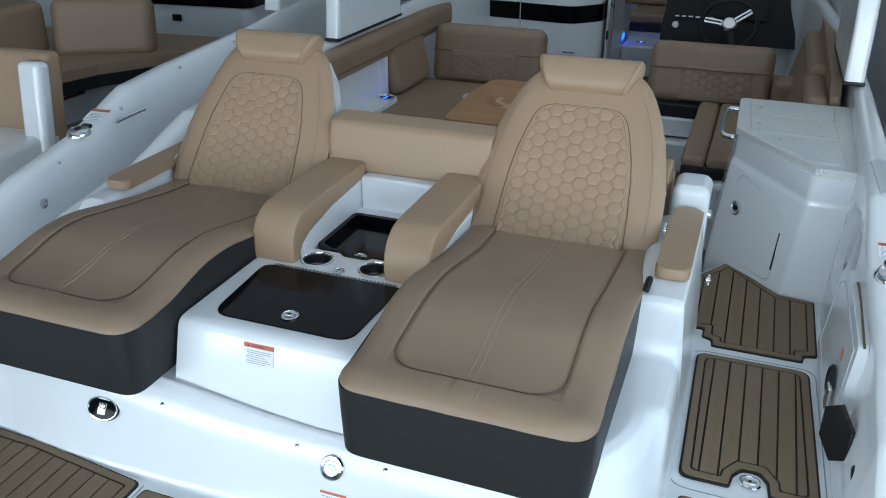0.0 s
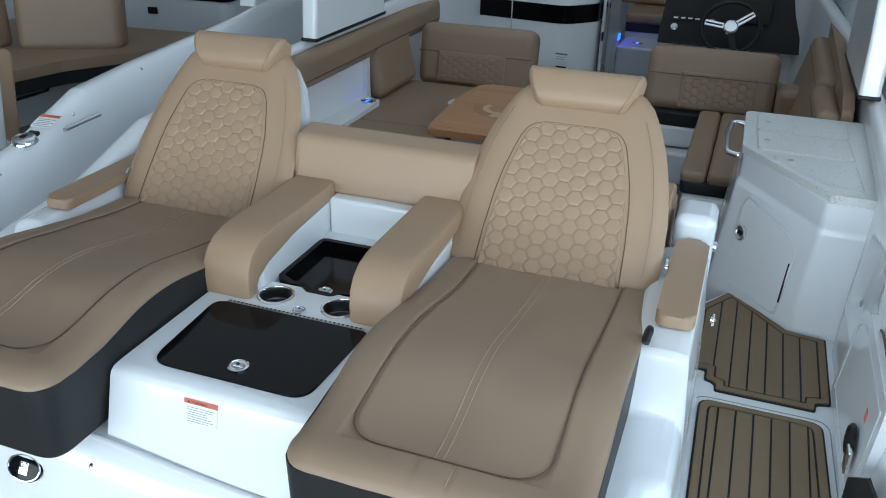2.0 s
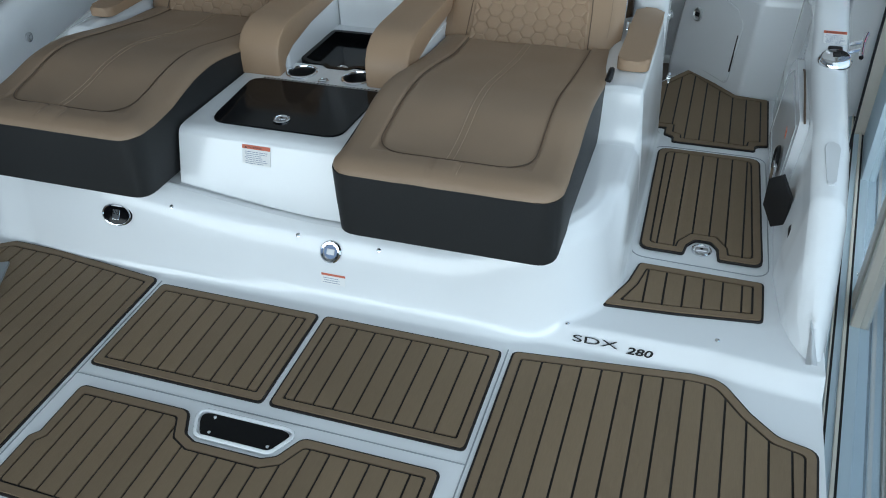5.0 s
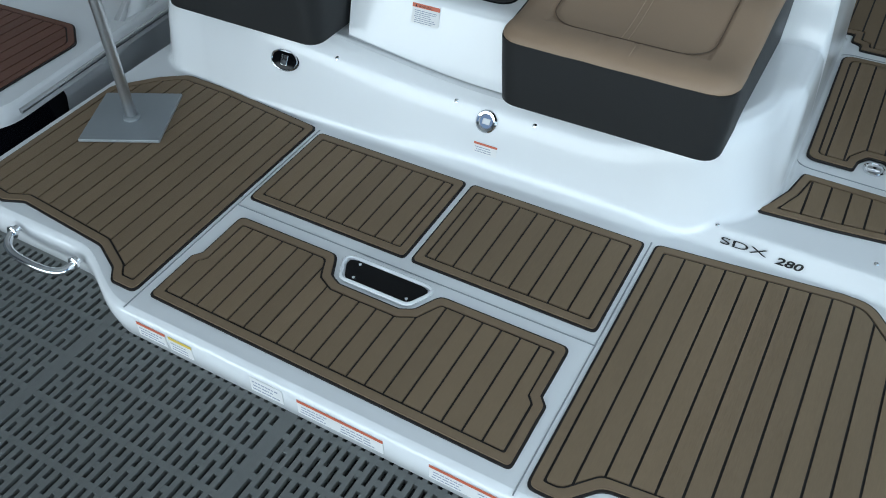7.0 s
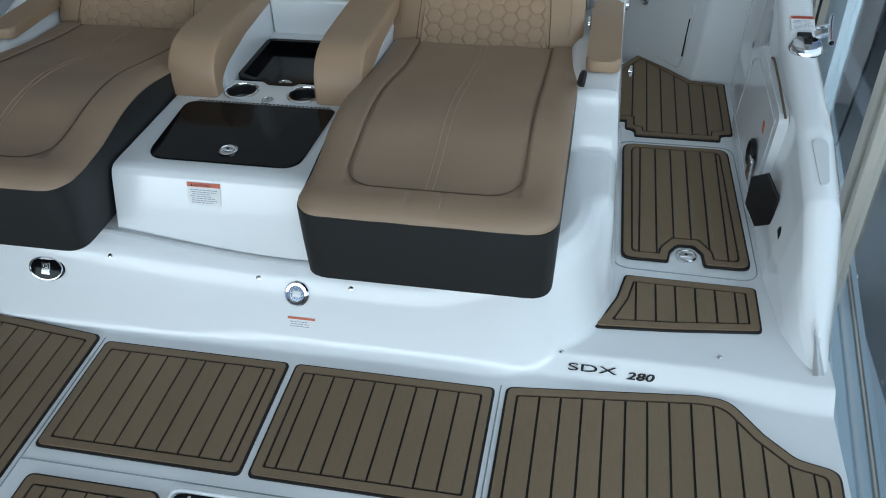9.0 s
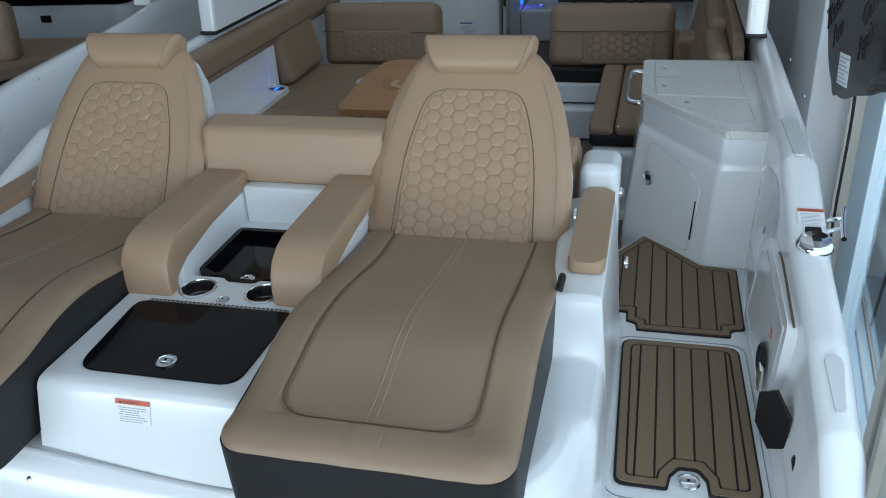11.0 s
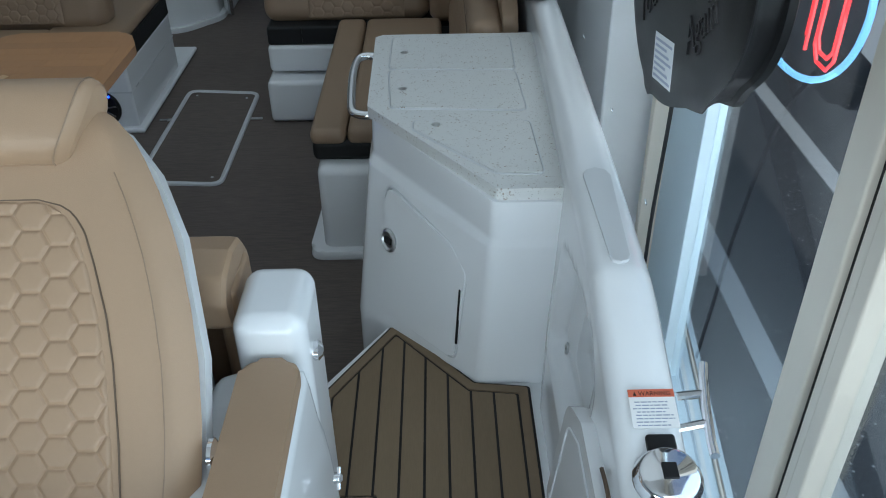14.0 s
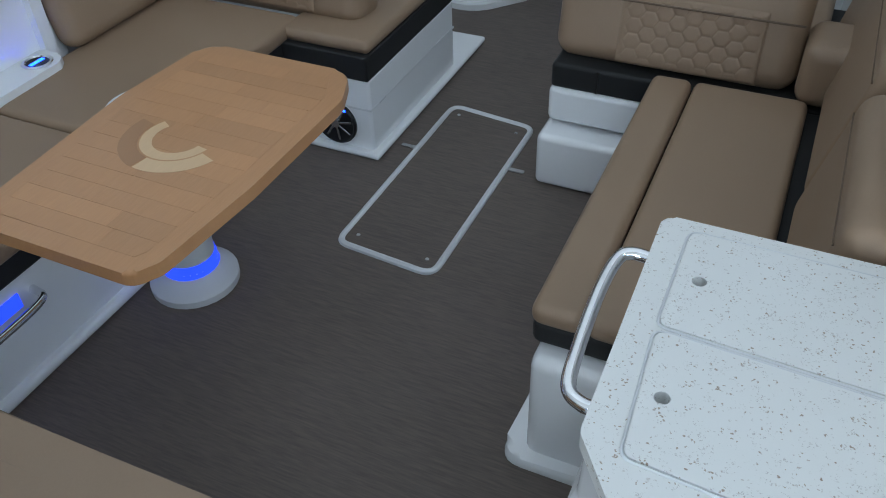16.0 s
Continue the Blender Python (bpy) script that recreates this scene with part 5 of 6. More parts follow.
hs = thing("helm_chair", "brown quilted helm seat back on a white moulded base", "seat")
part("lower_base", rbox(0.238, 1.0, 3.37, 4.1, SOLE, -0.05, 0.02), GEL, hs)
part("upper_base", rbox(0.245, 1.1, 3.44, 4.1, -0.04, 0.075, 0.02), GEL, hs)
part("dark_band", rbox(0.250, 1.1, 3.445, 4.1, 0.073, 0.150, 0.012), DARK, hs, "charcoal band")
part("band_joint", rbox(0.385, 0.390, 3.441, 3.447, 0.078, 0.146, 0), BLACK, hs, smooth=False)
hb = part("back_cushion", moved(rbox(0.235, 0.90, -0.08, 0.08, 0.0, 0.335, 0.055, 5), pose(0, 3.56, 0.135, -14, 0, 0)), DIMTAN, hs)
quilted(hs, pose(0.42, 3.4815, 0.17, 76, 0, 0), 0.38, 0.19, 0.05, DIMTAN)
part("back_seam", tube([(0.25, 3.5115, 0.338), (0.89, 3.5115, 0.338)], 0.003, 6), PIPE, hs)
part("seat_cushion", rbox(0.27, 0.95, 3.65, 4.1, 0.15, 0.22, 0.03), DIMTAN, hs)
part("bolster_end", rbox(0.90, 1.06, 3.42, 3.62, 0.16, 0.33, 0.04, 4), DIMTAN, hs)

ps = thing("port_sofa", "L-shaped brown vinyl cockpit sofa on a white moulded base", "sofa")
part("base", rbox(-1.14, -0.60, 1.90, 3.40, SOLE, 0.06, 0.02), GEL, ps)
part("plinth", rbox(-1.14, -0.575, 1.90, 3.3, SOLE, SOLE + 0.03, 0.012), GEL, ps)
part("dark_band", rbox(-1.14, -0.585, 1.90, 3.33, 0.058, 0.128, 0.012), DARK, ps, "charcoal seat edge")
for y0, y1 in ((1.92, 2.615), (2.62, 3.42)):
    part("seat_cushion", rbox(-1.10, -0.575, y0, y1, 0.115, 0.172, 0.022, 4), DIMTAN, ps)
eb = part("end_base", rbox(-0.60, -0.288, 3.315, 3.95, SOLE, 0.045, 0.012), GEL, ps, "white end box")
part("base_joint", rbox(-0.60, -0.2865, 3.3135, 3.95, -0.062, -0.056, 0), GELG, eb, smooth=False)
part("base_plinth", rbox(-0.60, -0.262, 3.29, 4.2, SOLE, SOLE + 0.022, 0.01), GEL, eb)
part("end_band", rbox(-0.605, -0.286, 3.31, 3.95, 0.043, 0.125, 0.006), DARK, ps, "charcoal band")
part("end_cushion", rbox(-0.60, -0.288, 3.33, 3.95, 0.12, 0.165, 0.02, 3), DIMTAN, ps)
part("back_cushion", moved(rbox(-1.06, -0.375, -0.085, 0.085, -0.02, 0.335, 0.06, 5), pose(0, 3.52, 0.15, -10, 0, 0)), DIMTAN, ps)
quilted(ps, pose(-0.93, 3.428, 0.18, 80, 0, 0), 0.40, 0.17, 0.046, DIMTAN)
part("back_seam", tube([(-1.05, 3.4655, 0.34), (-0.39, 3.4655, 0.34)], 0.003, 6), PIPE, ps)
part("side_back", moved(rbox(-0.05, 0.05, 2.95, 3.44, 0.0, 0.30, 0.045, 5), pose(-1.09, 0, 0.17, 0, -12, 0)), DIMTAN, ps)
part("coaming_pad", rbox(-1.19, -1.095, 1.60, 3.95, 0.395, 0.555, 0.045, 5), DIMTAN, ps)
part("coaming_seam", tube([(-1.094, 1.62, 0.44), (-1.094, 3.9, 0.44)], 0.003, 6), PIPE, ps)
# white coaming with drink ledge
pl = thing("port_coaming", "white moulded coaming with a blue-lit drink holder ledge", "coaming", kind="structure")
part("inner_wall", rbox(-1.185, -1.145, 1.45, 3.0, 0.10, 0.42, 0.01), GEL, pl)
part("ledge", prism(roundpoly([(-1.16, 1.9), (-1.03, 1.9), (-1.03, 2.86), (-1.06, 2.90), (-1.16, 2.90)], 0.03), 0.17, 0.195, 0.008), GEL, pl)
part("end_web", prism([(-1.16, 2.90), (-1.12, 2.90), (-1.12, 2.94), (-1.16, 2.94)], 0.17, 0.42), GEL, pl)


def lit_cup(x, y, z, r=0.036, parent=None):
    ob = thing("drink_holder", "stainless drink holder glowing blue inside", "cup holder", "lit drink holders")
    part("rim", moved(lathe([(r + 0.008, 0), (r + 0.008, 0.003), (r, 0.005), (r - 0.003, 0.001)], 24), pose(x, y, z)), CHROME, ob)
    part("well", moved(lathe([(r - 0.001, 0.0008), (r - 0.001, 0.0014), (0.001, 0.0014)], 20), pose(x, y, z)), BLACK, ob)
    part("light", moved(rbox(-0.009, 0.004, -r * 0.7, r * 0.7, 0.0012, 0.0022, 0.0), pose(x, y, z)), LED, ob, "blue light")
    return ob


lit_cup(-1.085, 2.83, 0.196)

# speaker in the end box
sp = thing("speaker", "round black marine speaker with chrome spokes on the sofa base", "speaker", "speakers")
spm = pose(-0.42, 3.3145, -0.125, 90, 0, 0)
part("rim", moved(lathe([(0.076, 0), (0.076, 0.008), (0.070, 0.013), (0.062, 0.006), (0.001, 0.002)], 32), spm), BLACK, sp)
for k in range(8):
    part("spoke", moved(rbox(0.014, 0.062, -0.004, 0.004, 0.007, 0.011, 0.002), spm @ pose(0, 0, 0, 0, 0, 45 * k + 10)), STEEL, sp)
part("hub", moved(lathe([(0.018, 0.004), (0.016, 0.013), (0.001, 0.014)], 20), spm), CHROME, sp)
part("light", moved(rbox(0.025, 0.045, 0.05, 0.058, 0.012, 0.014, 0.001), spm), LED, sp, "blue light")

# table
tb = thing("cockpit_table", "varnished teak cockpit table with a crescent inlay", "table")
TM = pose(-0.262, 2.485, 0.318)
TX, TY = 0.245, 0.388
tpoly = roundpoly([(-TX + 0.03, -TY), (TX - 0.05, -TY), (TX - 0.02, -TY + 0.05), (TX, -TY + 0.30), (TX, TY - 0.12), (TX - 0.05, TY), (-TX + 0.03, TY), (-TX, 0.1)], [0.05, 0.04, 0.04, 0.25, 0.1, 0.06, 0.06, 0.3], 6)
part("top_slab", moved(prism(tpoly, 0.0, 0.030, 0.010, seg=3), TM), TEAK, tb)
core = inset(tpoly, 0.042)
ys_ = np.linspace(-TY + 0.042, TY - 0.042, 15)
def flip(pp):
    return [(b, a) for a, b in pp]
for a, b in zip(ys_, ys_[1:]):
    strip_ = clipx(clipx(flip(core), a + 0.0003, True), b - 0.0003, False)
    if len(strip_) < 3:
        continue
    cut = random.uniform(-0.12, 0.12)
    for lo_, hi_ in ((-9, cut), (cut + 0.0006, 9)):
        s2 = clipx(clipx(flip(strip_), lo_, True), hi_, False)
        s2 = [p for j, p in enumerate(s2) if (Vector(p) - Vector(s2[j - 1])).length > 4e-4]
        if len(s2) > 2:
            part("stave", moved(prism(s2, 0.028, 0.0306), TM), TEAK, tb, smooth=False)


def arc_band(r0, r1, a0, a1, c=(0, 0), n=18):
    A = np.radians(np.linspace(a0, a1, n))
    return [(c[0] + r1 * math.cos(a), c[1] + r1 * math.sin(a)) for a in A] + [(c[0] + r0 * math.cos(a), c[1] + r0 * math.sin(a)) for a in A[::-1]]


part("inlay", moved(prism(arc_band(0.088, 0.128, -100, -20), 0.030, 0.0312), TM), MAPLE, tb, "pale wood crescent inlay", smooth=False)
part("inlay", moved(prism(arc_band(0.088, 0.128, -195, -102), 0.030, 0.0312), TM), WALNUT, tb, "brown wood crescent inlay", smooth=False)
part("inlay", moved(prism(arc_band(0.058, 0.084, 150, 350), 0.030, 0.0311), TM), MAPLE, tb, "pale wood half disc inlay", smooth=False)
ped = part("pedestal", moved(lathe([(0.12, 0), (0.12, 0.02), (0.10, 0.04), (0.075, 0.06), (0.07, 0.10), (0.07, 0.50), (0.09, 0.53), (0.09, 0.548)], 28), pose(-0.465, 2.60, SOLE)), GELG, tb, "pale pedestal")
# added emissive ring imitates blue LED light falling on the pedestal
part("light_ring", moved(lathe([(0.0775, 0.062), (0.0735, 0.075), (0.0735, 0.095), (0.072, 0.10)], 24), pose(-0.465, 2.60, SOLE)), LEDDIM, tb, "added glowing ring for the blue light on the foot")
gr = thing("sofa_grab_rail", "chrome rail lit blue along the sofa base", "rail")
part("bar", tube(smoothline([(-0.60, 1.95, 0.0), (-0.55, 1.97, 0.0), (-0.54, 2.10, 0.0), (-0.55, 2.22, 0.0), (-0.60, 2.24, 0.0)], 5), 0.010, 10), CHROME, gr)
part("light", rbox(-0.599, -0.594, 2.0, 2.2, -0.02, 0.02, 0.001), LEDDIM, gr, "blue light")

# floor hatch in the cockpit
fh = thing("floor_hatch", "long floor hatch with a pale rounded rim in the woven floor", "hatch")
hp_ = roundpoly([(-0.182, 2.888), (0.130, 2.862), (0.132, 3.658), (-0.176, 3.695)], 0.04, 6)
part("rim", tube([(x, y, SOLE + 0.001) for x, y in hp_], 0.0105, 8, closed=True), GELG, fh, "pale rounded rim")
part("lid", prism(inset(hp_, 0.008), SOLE - 0.01, SOLE + 0.004), WOVEN, fh)
for x, y in ((-0.14, 2.935), (0.09, 2.915), (0.09, 3.61), (-0.135, 3.645)):
    part("screw", moved(lathe([(0.006, 0), (0.005, 0.002), (0.001, 0.002)], 10), pose(x, y, SOLE + 0.004)), STEEL, fh)
for sx in (-1, 1):
    part("hinge_tab", rbox(-0.022 + sx * 0.185 - 0.03, -0.022 + sx * 0.185 + 0.03, 3.40, 3.415, SOLE, SOLE + 0.006, 0.002), STEEL, fh)

# ---- consoles and helm further forward ----
pc = thing("port_console", "white rounded port console with a black top band", "console")
poly_ = roundpoly([(-1.15, 4.55), (-0.42, 4.45), (-0.25, 4.65), (-0.24, 5.5), (-1.0, 5.5)], [0.05, 0.15, 0.12, 0.05, 0.05], 8)
part("body", prism(poly_, SOLE, 0.365, 0.03), GEL, pc)
part("plinth", prism(inset(poly_, -0.03), SOLE, SOLE + 0.025, 0.01), GEL, pc)
part("black_band", prism(inset(poly_, -0.006), 0.36, 0.475, 0.02), BLACKGLOSS, pc, "black gloss band")
part("top", prism(inset(poly_, 0.01), 0.47, 0.56, 0.025), GEL, pc)
part("upper_joint", rbox(-0.80, -0.795, 4.485, 4.52, 0.0, 0.55, 0), GELG, pc, smooth=False)
label_sticker(pose(-0.47, 4.436, 0.125, 90, 0, -4), 0.085, 0.05, "blue and white notice on the port console", lines=2, head_mat=BLUEINK)
label_sticker(pose(-0.46, 4.436, -0.02, 90, 0, -4), 0.07, 0.11, "white printed notice on the port console", lines=7, head_mat=BLACK)
part("front_seam", tube([(-1.05, 4.54, 0.10), (-0.56, 4.448, 0.10), (-0.42, 4.52, 0.10)], 0.002, 6), GELG, pc)
pdr = thing("companion_door_frame", "slim bright upright beside the port console", "upright")
part("post", tube([(-0.195, 4.72, SOLE), (-0.195, 4.72, 0.9)], 0.014, 10), STEEL, pdr)
part("door_leaf", rbox(-0.235, -0.20, 4.73, 5.3, SOLE, 0.9, 0.01), GELG, pdr, "pale door leaf")
part("door_catch", rbox(-0.225, -0.212, 4.712, 4.73, 0.22, 0.28, 0.003), BLACK, pdr)

helm = thing("helm_console", "black helm dashboard with gauges over a white console", "helm")
part("pedestal", rbox(0.22, 1.05, 4.72, 5.3, SOLE, 0.28, 0.03), GEL, helm)
bm = rings([[(x, y, z) for y, z in ((4.60, 0.27), (4.64, 0.36), (4.80, 0.47), (4.95, 0.62), (5.2, 0.66), (5.3, 0.30))] for x in (0.16, 0.19, 1.02, 1.05)])
part("dashboard", bm, RUBBER, helm, "black dashboard")
part("binnacle", rings([[(x, y, z) for y, z in ((4.70, 0.42), (4.76, 0.52), (4.86, 0.585), (4.98, 0.60), (5.0, 0.42))] for x in (0.42, 0.45, 0.79, 0.82)]), RUBBER, helm, "raised black instrument hood")
scr = part("display", moved(rbox(-0.13, 0.13, -0.08, 0.08, 0, 0.012, 0.006), pose(0.62, 4.875, 0.56, 45, 0, 0)), BLACK, helm, "dark instrument display")
for k in range(3):
    part("gauge_bezel", moved(lathe([(0.022, 0), (0.022, 0.006), (0.017, 0.008), (0.016, 0.003), (0.001, 0.003)], 20), pose(0.70 + 0.0 * k, 4.845 + 0.035 * k, 0.53 + 0.035 * k, 45, 0, 0)), MAPLE, scr, "gold-rimmed gauge")
for k in range(7):
    part("legend", moved(rbox(-0.009, 0.009, -0.003, 0.003, 0.012, 0.0135, 0), pose(0.62, 4.875, 0.56, 45, 0, 0) @ pose(-0.10 + 0.03 * (k % 4), -0.05 + 0.06 * (k // 4), 0)), YELLOW, scr, "yellow legend", smooth=False)
for k in range(6):
    part("switch", moved(rbox(-0.015, 0.015, -0.008, 0.008, 0, 0.008, 0.003), pose(0.25 + 0.045 * k, 4.70, 0.415, 35, 0, 0)), STEEL, helm)
part("knob", moved(lathe([(0.026, 0), (0.024, 0.02), (0.018, 0.024), (0.001, 0.024)], 20), pose(0.25, 4.66, 0.36, 60, 0, 0)), STEEL, helm)
sw = thing("steering_wheel", "black steering wheel with chrome spokes and hub", "steering wheel")
wm = pose(0.60, 4.50, 0.42, 55, 0, 0)
part("rim", moved(tube([(0.17 * math.cos(a), 0.17 * math.sin(a), 0) for a in np.linspace(0, 2 * math.pi, 40)[:-1]], 0.014, 8, closed=True), wm), BLACK, sw)
for a, m_ in ((38, CHROME), (172, CHROME), (285, BLACK)):
    sp_ = part("spoke", moved(rbox(0.03, 0.165, -0.020, 0.020, -0.006, 0.006, 0.005), wm @ pose(0, 0, 0, 0, 0, a)), m_, sw)
    part("spoke_inlay", moved(rbox(0.05, 0.155, -0.005, 0.005, 0.0055, 0.0075, 0.001), wm @ pose(0, 0, 0, 0, 0, a)), BLACK, sp_)
part("hub", moved(lathe([(0.045, -0.01), (0.045, 0.012), (0.036, 0.02), (0.001, 0.022)], 26), wm), CHROME, sw)
bowseat = thing("bow_lounge", "tan vinyl bow seating beyond the consoles", "seat")
part("base", rbox(-0.25, 0.2, 6.0, 6.4, SOLE, 0.12, 0.03), GEL, bowseat)
part("cushion", rbox(-0.26, 0.3, 5.98, 6.5, 0.12, 0.2, 0.03), DIMTAN, bowseat)
part("back", rbox(-0.5, 0.5, 6.4, 6.55, 0.2, 0.48, 0.04), TAN, bowseat)
part("band", rbox(-0.25, 0.22, 5.985, 6.0, 0.05, 0.12, 0.005), BLACK, bowseat)
lit_cup(-0.10, 5.70, 0.02, 0.03)
step = thing("bow_step", "white step with a blue courtesy light towards the bow", "step")
part("block", rbox(-0.24, 0.16, 5.55, 5.95, SOLE, 0.018, 0.02), GEL, step)
part("light", rbox(-0.245, -0.236, 5.6, 5.68, 0.05, 0.09, 0.002), LED, step, "blue light")
part("light_mount", rbox(-0.30, -0.2449, 5.58, 5.70, 0.0, 0.1, 0.005), GEL, step)

# windscreen post and frame
for sx in (-1, 1):
    wp = thing("windscreen_post", "white moulded windscreen post rising from the gunwale", "windscreen post", "windscreen posts")
    loops = []
    for z_, y0, y1, x0, x1 in ((0.59, 2.42, 3.2, 1.145, 1.222), (0.8, 2.44, 3.2, 1.143, 1.222), (1.2, 2.49, 3.2, 1.13, 1.215), (1.7, 2.56, 3.2, 1.11, 1.20)):
        P = roundpoly([(x0, y0), (x1, y0), (x1, y1), (x0, y1)], 0.018, 4)
        loops.append([(sx * a, b, z_) for a, b in P])
    part("post", rings(loops), GEL, wp)
    part("gasket", rbox(*sorted((sx * 1.142, sx * 1.225)), 2.416, 3.205, 0.574, 0.5905, 0.005), BLACK, wp, "black rubber gasket")
for sx in (-1, 1):
    ws = thing("windscreen", "black framed curved windscreen along the gunwale", "windscreen", "windscreens")
    path = smoothline([(sx * 1.16, 2.75, 1.0), (sx * 1.17, 3.3, 0.88), (sx * 1.15, 4.0, 0.78), (sx * 1.06, 4.8, 0.74)], 6)
    part("frame_rail", tube(path, 0.018, 8), BLACK, ws)
    P2 = [(p.x, p.y, p.z) for p in path]
    lo_ = [(p[0] + sx * 0.02, p[1], gun_section(p[1], 1)[0] - 0.005) for p in P2]
    pane = part("pane", rings([[a, b, (b[0] - sx * 0.004, b[1], b[2]), (a[0] - sx * 0.004, a[1], a[2])] for a, b in zip(P2, lo_)]), GLASS, ws, "clear windscreen pane")
    pane.visible_shadow = False

# ---- grating walkway astern ----
gt = thing("plastic_grating", "grey slotted plastic grating astern of the swim platform", "grating", kind="stuff")
gr_z = -0.20
# near-black block: the shade below the slots is put into its colour
part("base", rbox(-2.6, 1.6, -4.4, -0.66, -0.75, gr_z - 0.02, 0), SLOTSHADE, gt, "near-black block painted as the shade below the slots", smooth=False)
verts, faces = [], []


def addbox(x0, x1, y0, y1, z0, z1):
    i = len(verts)
    verts.extend([(x0, y0, z0), (x1, y0, z0), (x1, y1, z0), (x0, y1, z0), (x0, y0, z1), (x1, y0, z1), (x1, y1, z1), (x0, y1, z1)])
    faces.extend([(i + 4, i + 5, i + 6, i + 7), (i, i + 1, i + 5, i + 4), (i + 1, i + 2, i + 6, i + 5), (i + 2, i + 3, i + 7, i + 6), (i + 3, i, i + 4, i + 7)])


PX, SW, BAND = 0.0245, 0.0115, 0.116
ncol = int(3.2 / PX)
for c in range(ncol + 1):
    addbox(-2.0 + c * PX - (PX - SW) / 2, -2.0 + c * PX + (PX - SW) / 2, -2.1, -0.66, gr_z - 0.018, gr_z)
for c in range(ncol):
    x = -2.0 + c * PX + (PX - SW) / 2
    y = -0.66
    while y > -2.1:
        first = 0.056 if c % 2 else 0.028
        for y_a, y_b in ((y, y - 0.016), (y - 0.016 - first, y - 0.032 - first)):
            addbox(x - 0.0002, x + SW + 0.0002, y_b, y_a, gr_z - 0.018, gr_z - 0.0006)
        y -= BAND
    if c % 24 == 7:
        addbox(x - 0.0002, x + SW + 0.0002, -2.1, -0.66, gr_z - 0.018, gr_z - 0.0004)
me = bpy.data.meshes.new("slats")
me.from_pydata(verts, [], faces)
me.materials.append(GRATE)
gs = new("slats", me)
gs.parent = gt
part("plain_deck", rbox(-2.6, 1.6, -4.4, -2.1, gr_z - 0.02, gr_z, 0), GRATE, gt, smooth=False)

# ---- sign stand on the platform ----
sg = thing("sign_stand", "grey metal sign stand with a square foot plate", "stand")
bz = plat_z(0, -0.22) + 0.008
part("foot_plate", moved(rbox(-0.12, 0.12, -0.125, 0.125, 0, 0.010, 0.002), pose(-1.045, -0.215, bz, 0, 0, 27)), GREYMETAL, sg)
part("pole", tube([(-1.035, -0.222, bz + 0.01), (-1.045, -0.22, bz + 1.5)], 0.0165, 14), STEEL, sg)
part("collar", moved(lathe([(0.026, 0), (0.026, 0.006), (0.018, 0.012)], 18), pose(-1.035, -0.222, bz + 0.01)), GREYMETAL, sg)

# ---- neon sign in the window ----
ns = thing("window_sign", "black moulded back of a window sign with embossed lettering", "sign")
# local x runs aft along the face, y up it, z towards the boat
SM = Matrix.Translation((1.437, 2.0, 0.865)) @ Matrix(((0.06, 0, -1, 0), (-1, 0, -0.06, 0), (0, 1, 0, 0), (0, 0, 0, 1)))
TILT = pose(0, 0, 0, 0, 0, 27)
outline = []
for k in range(96):
    a = 2 * math.pi * k / 96
    r_ = 1 + sum(0.055 * math.exp(-((math.degrees(a) - c_) / 5.0) ** 2) for c_ in (231, 277, 51, 97))
    outline.append((0.375 * r_ * math.copysign(abs(math.cos(a)) ** 0.72, math.cos(a)), 0.375 * r_ * math.copysign(abs(math.sin(a)) ** 0.72, math.sin(a))))
shell = [[(a * s_, b * s_, z_) for a, b in outline] for s_, z_ in ((0.86, -0.090), (0.93, -0.088), (0.955, -0.082), (0.955, -0.066), (0.925, -0.062), (0.935, -0.03), (0.955, -0.014), (0.975, -0.008), (0.985, -0.002), (0.96, 0.002), (0.90, 0.004), (0.5, 0.005))]
part("shell", moved(rings(shell), SM @ TILT), BLACK, ns, "moulded black plastic shell")
for tx, (px_, py_), sz in (("Thank", (-0.29, -0.235), 0.115), ("You", (-0.18, -0.275), 0.11), ("Come", (0.135, -0.125), 0.105), ("Again", (0.145, -0.225), 0.105)):
    lettering(tx, SM @ pose(px_, py_, 0.005, 0, 0, 41) @ Matrix.Diagonal((0.80, 1.0, 1, 1)), sz * 0.92, BLACK, "embossed_word", "embossed black word", 0.004, ns, shear=0.4, bold=-0.0008)
STICK = SM @ pose(-0.035, -0.245, 0.0045, 0, 0, 8)
lb = part("sticker", moved(rbox(-0.032, 0.098, -0.105, 0.0, 0, 0.001, 0), STICK), GELG, ns, "pale printed sticker", smooth=False)
for i in range(7):
    part("print_line", moved(rbox(-0.025, 0.09 - 0.018 * (i % 3), -0.098 + 0.0135 * i, -0.092 + 0.0135 * i, 0.001, 0.0014, 0), STICK), INK, lb, smooth=False)
part("cable", tube(smoothline([(1.50, 2.10, 0.56), (1.545, 2.25, 0.3), (1.57, 2.36, -0.1), (1.585, 2.40, -0.45), (1.60, 2.42, -0.74)], 6), 0.006, 8), RUBBER, ns, "black power cable")
part("hanger", tube([(1.50, 1.95, 1.1), (1.58, 1.95, 2.9)], 0.004, 6), STEEL, ns)
# added tubes beyond the pane stand in for the sign's reflection in the glass
nt_ = thing("neon_tubes", "window sign's red neon letters and blue ring as mirrored in the pane", "neon sign")
NM2 = pose(1.725, 2.02, 0.735, 90, 0, -90) @ Matrix.Diagonal((0.82, 0.95, 1, 1))
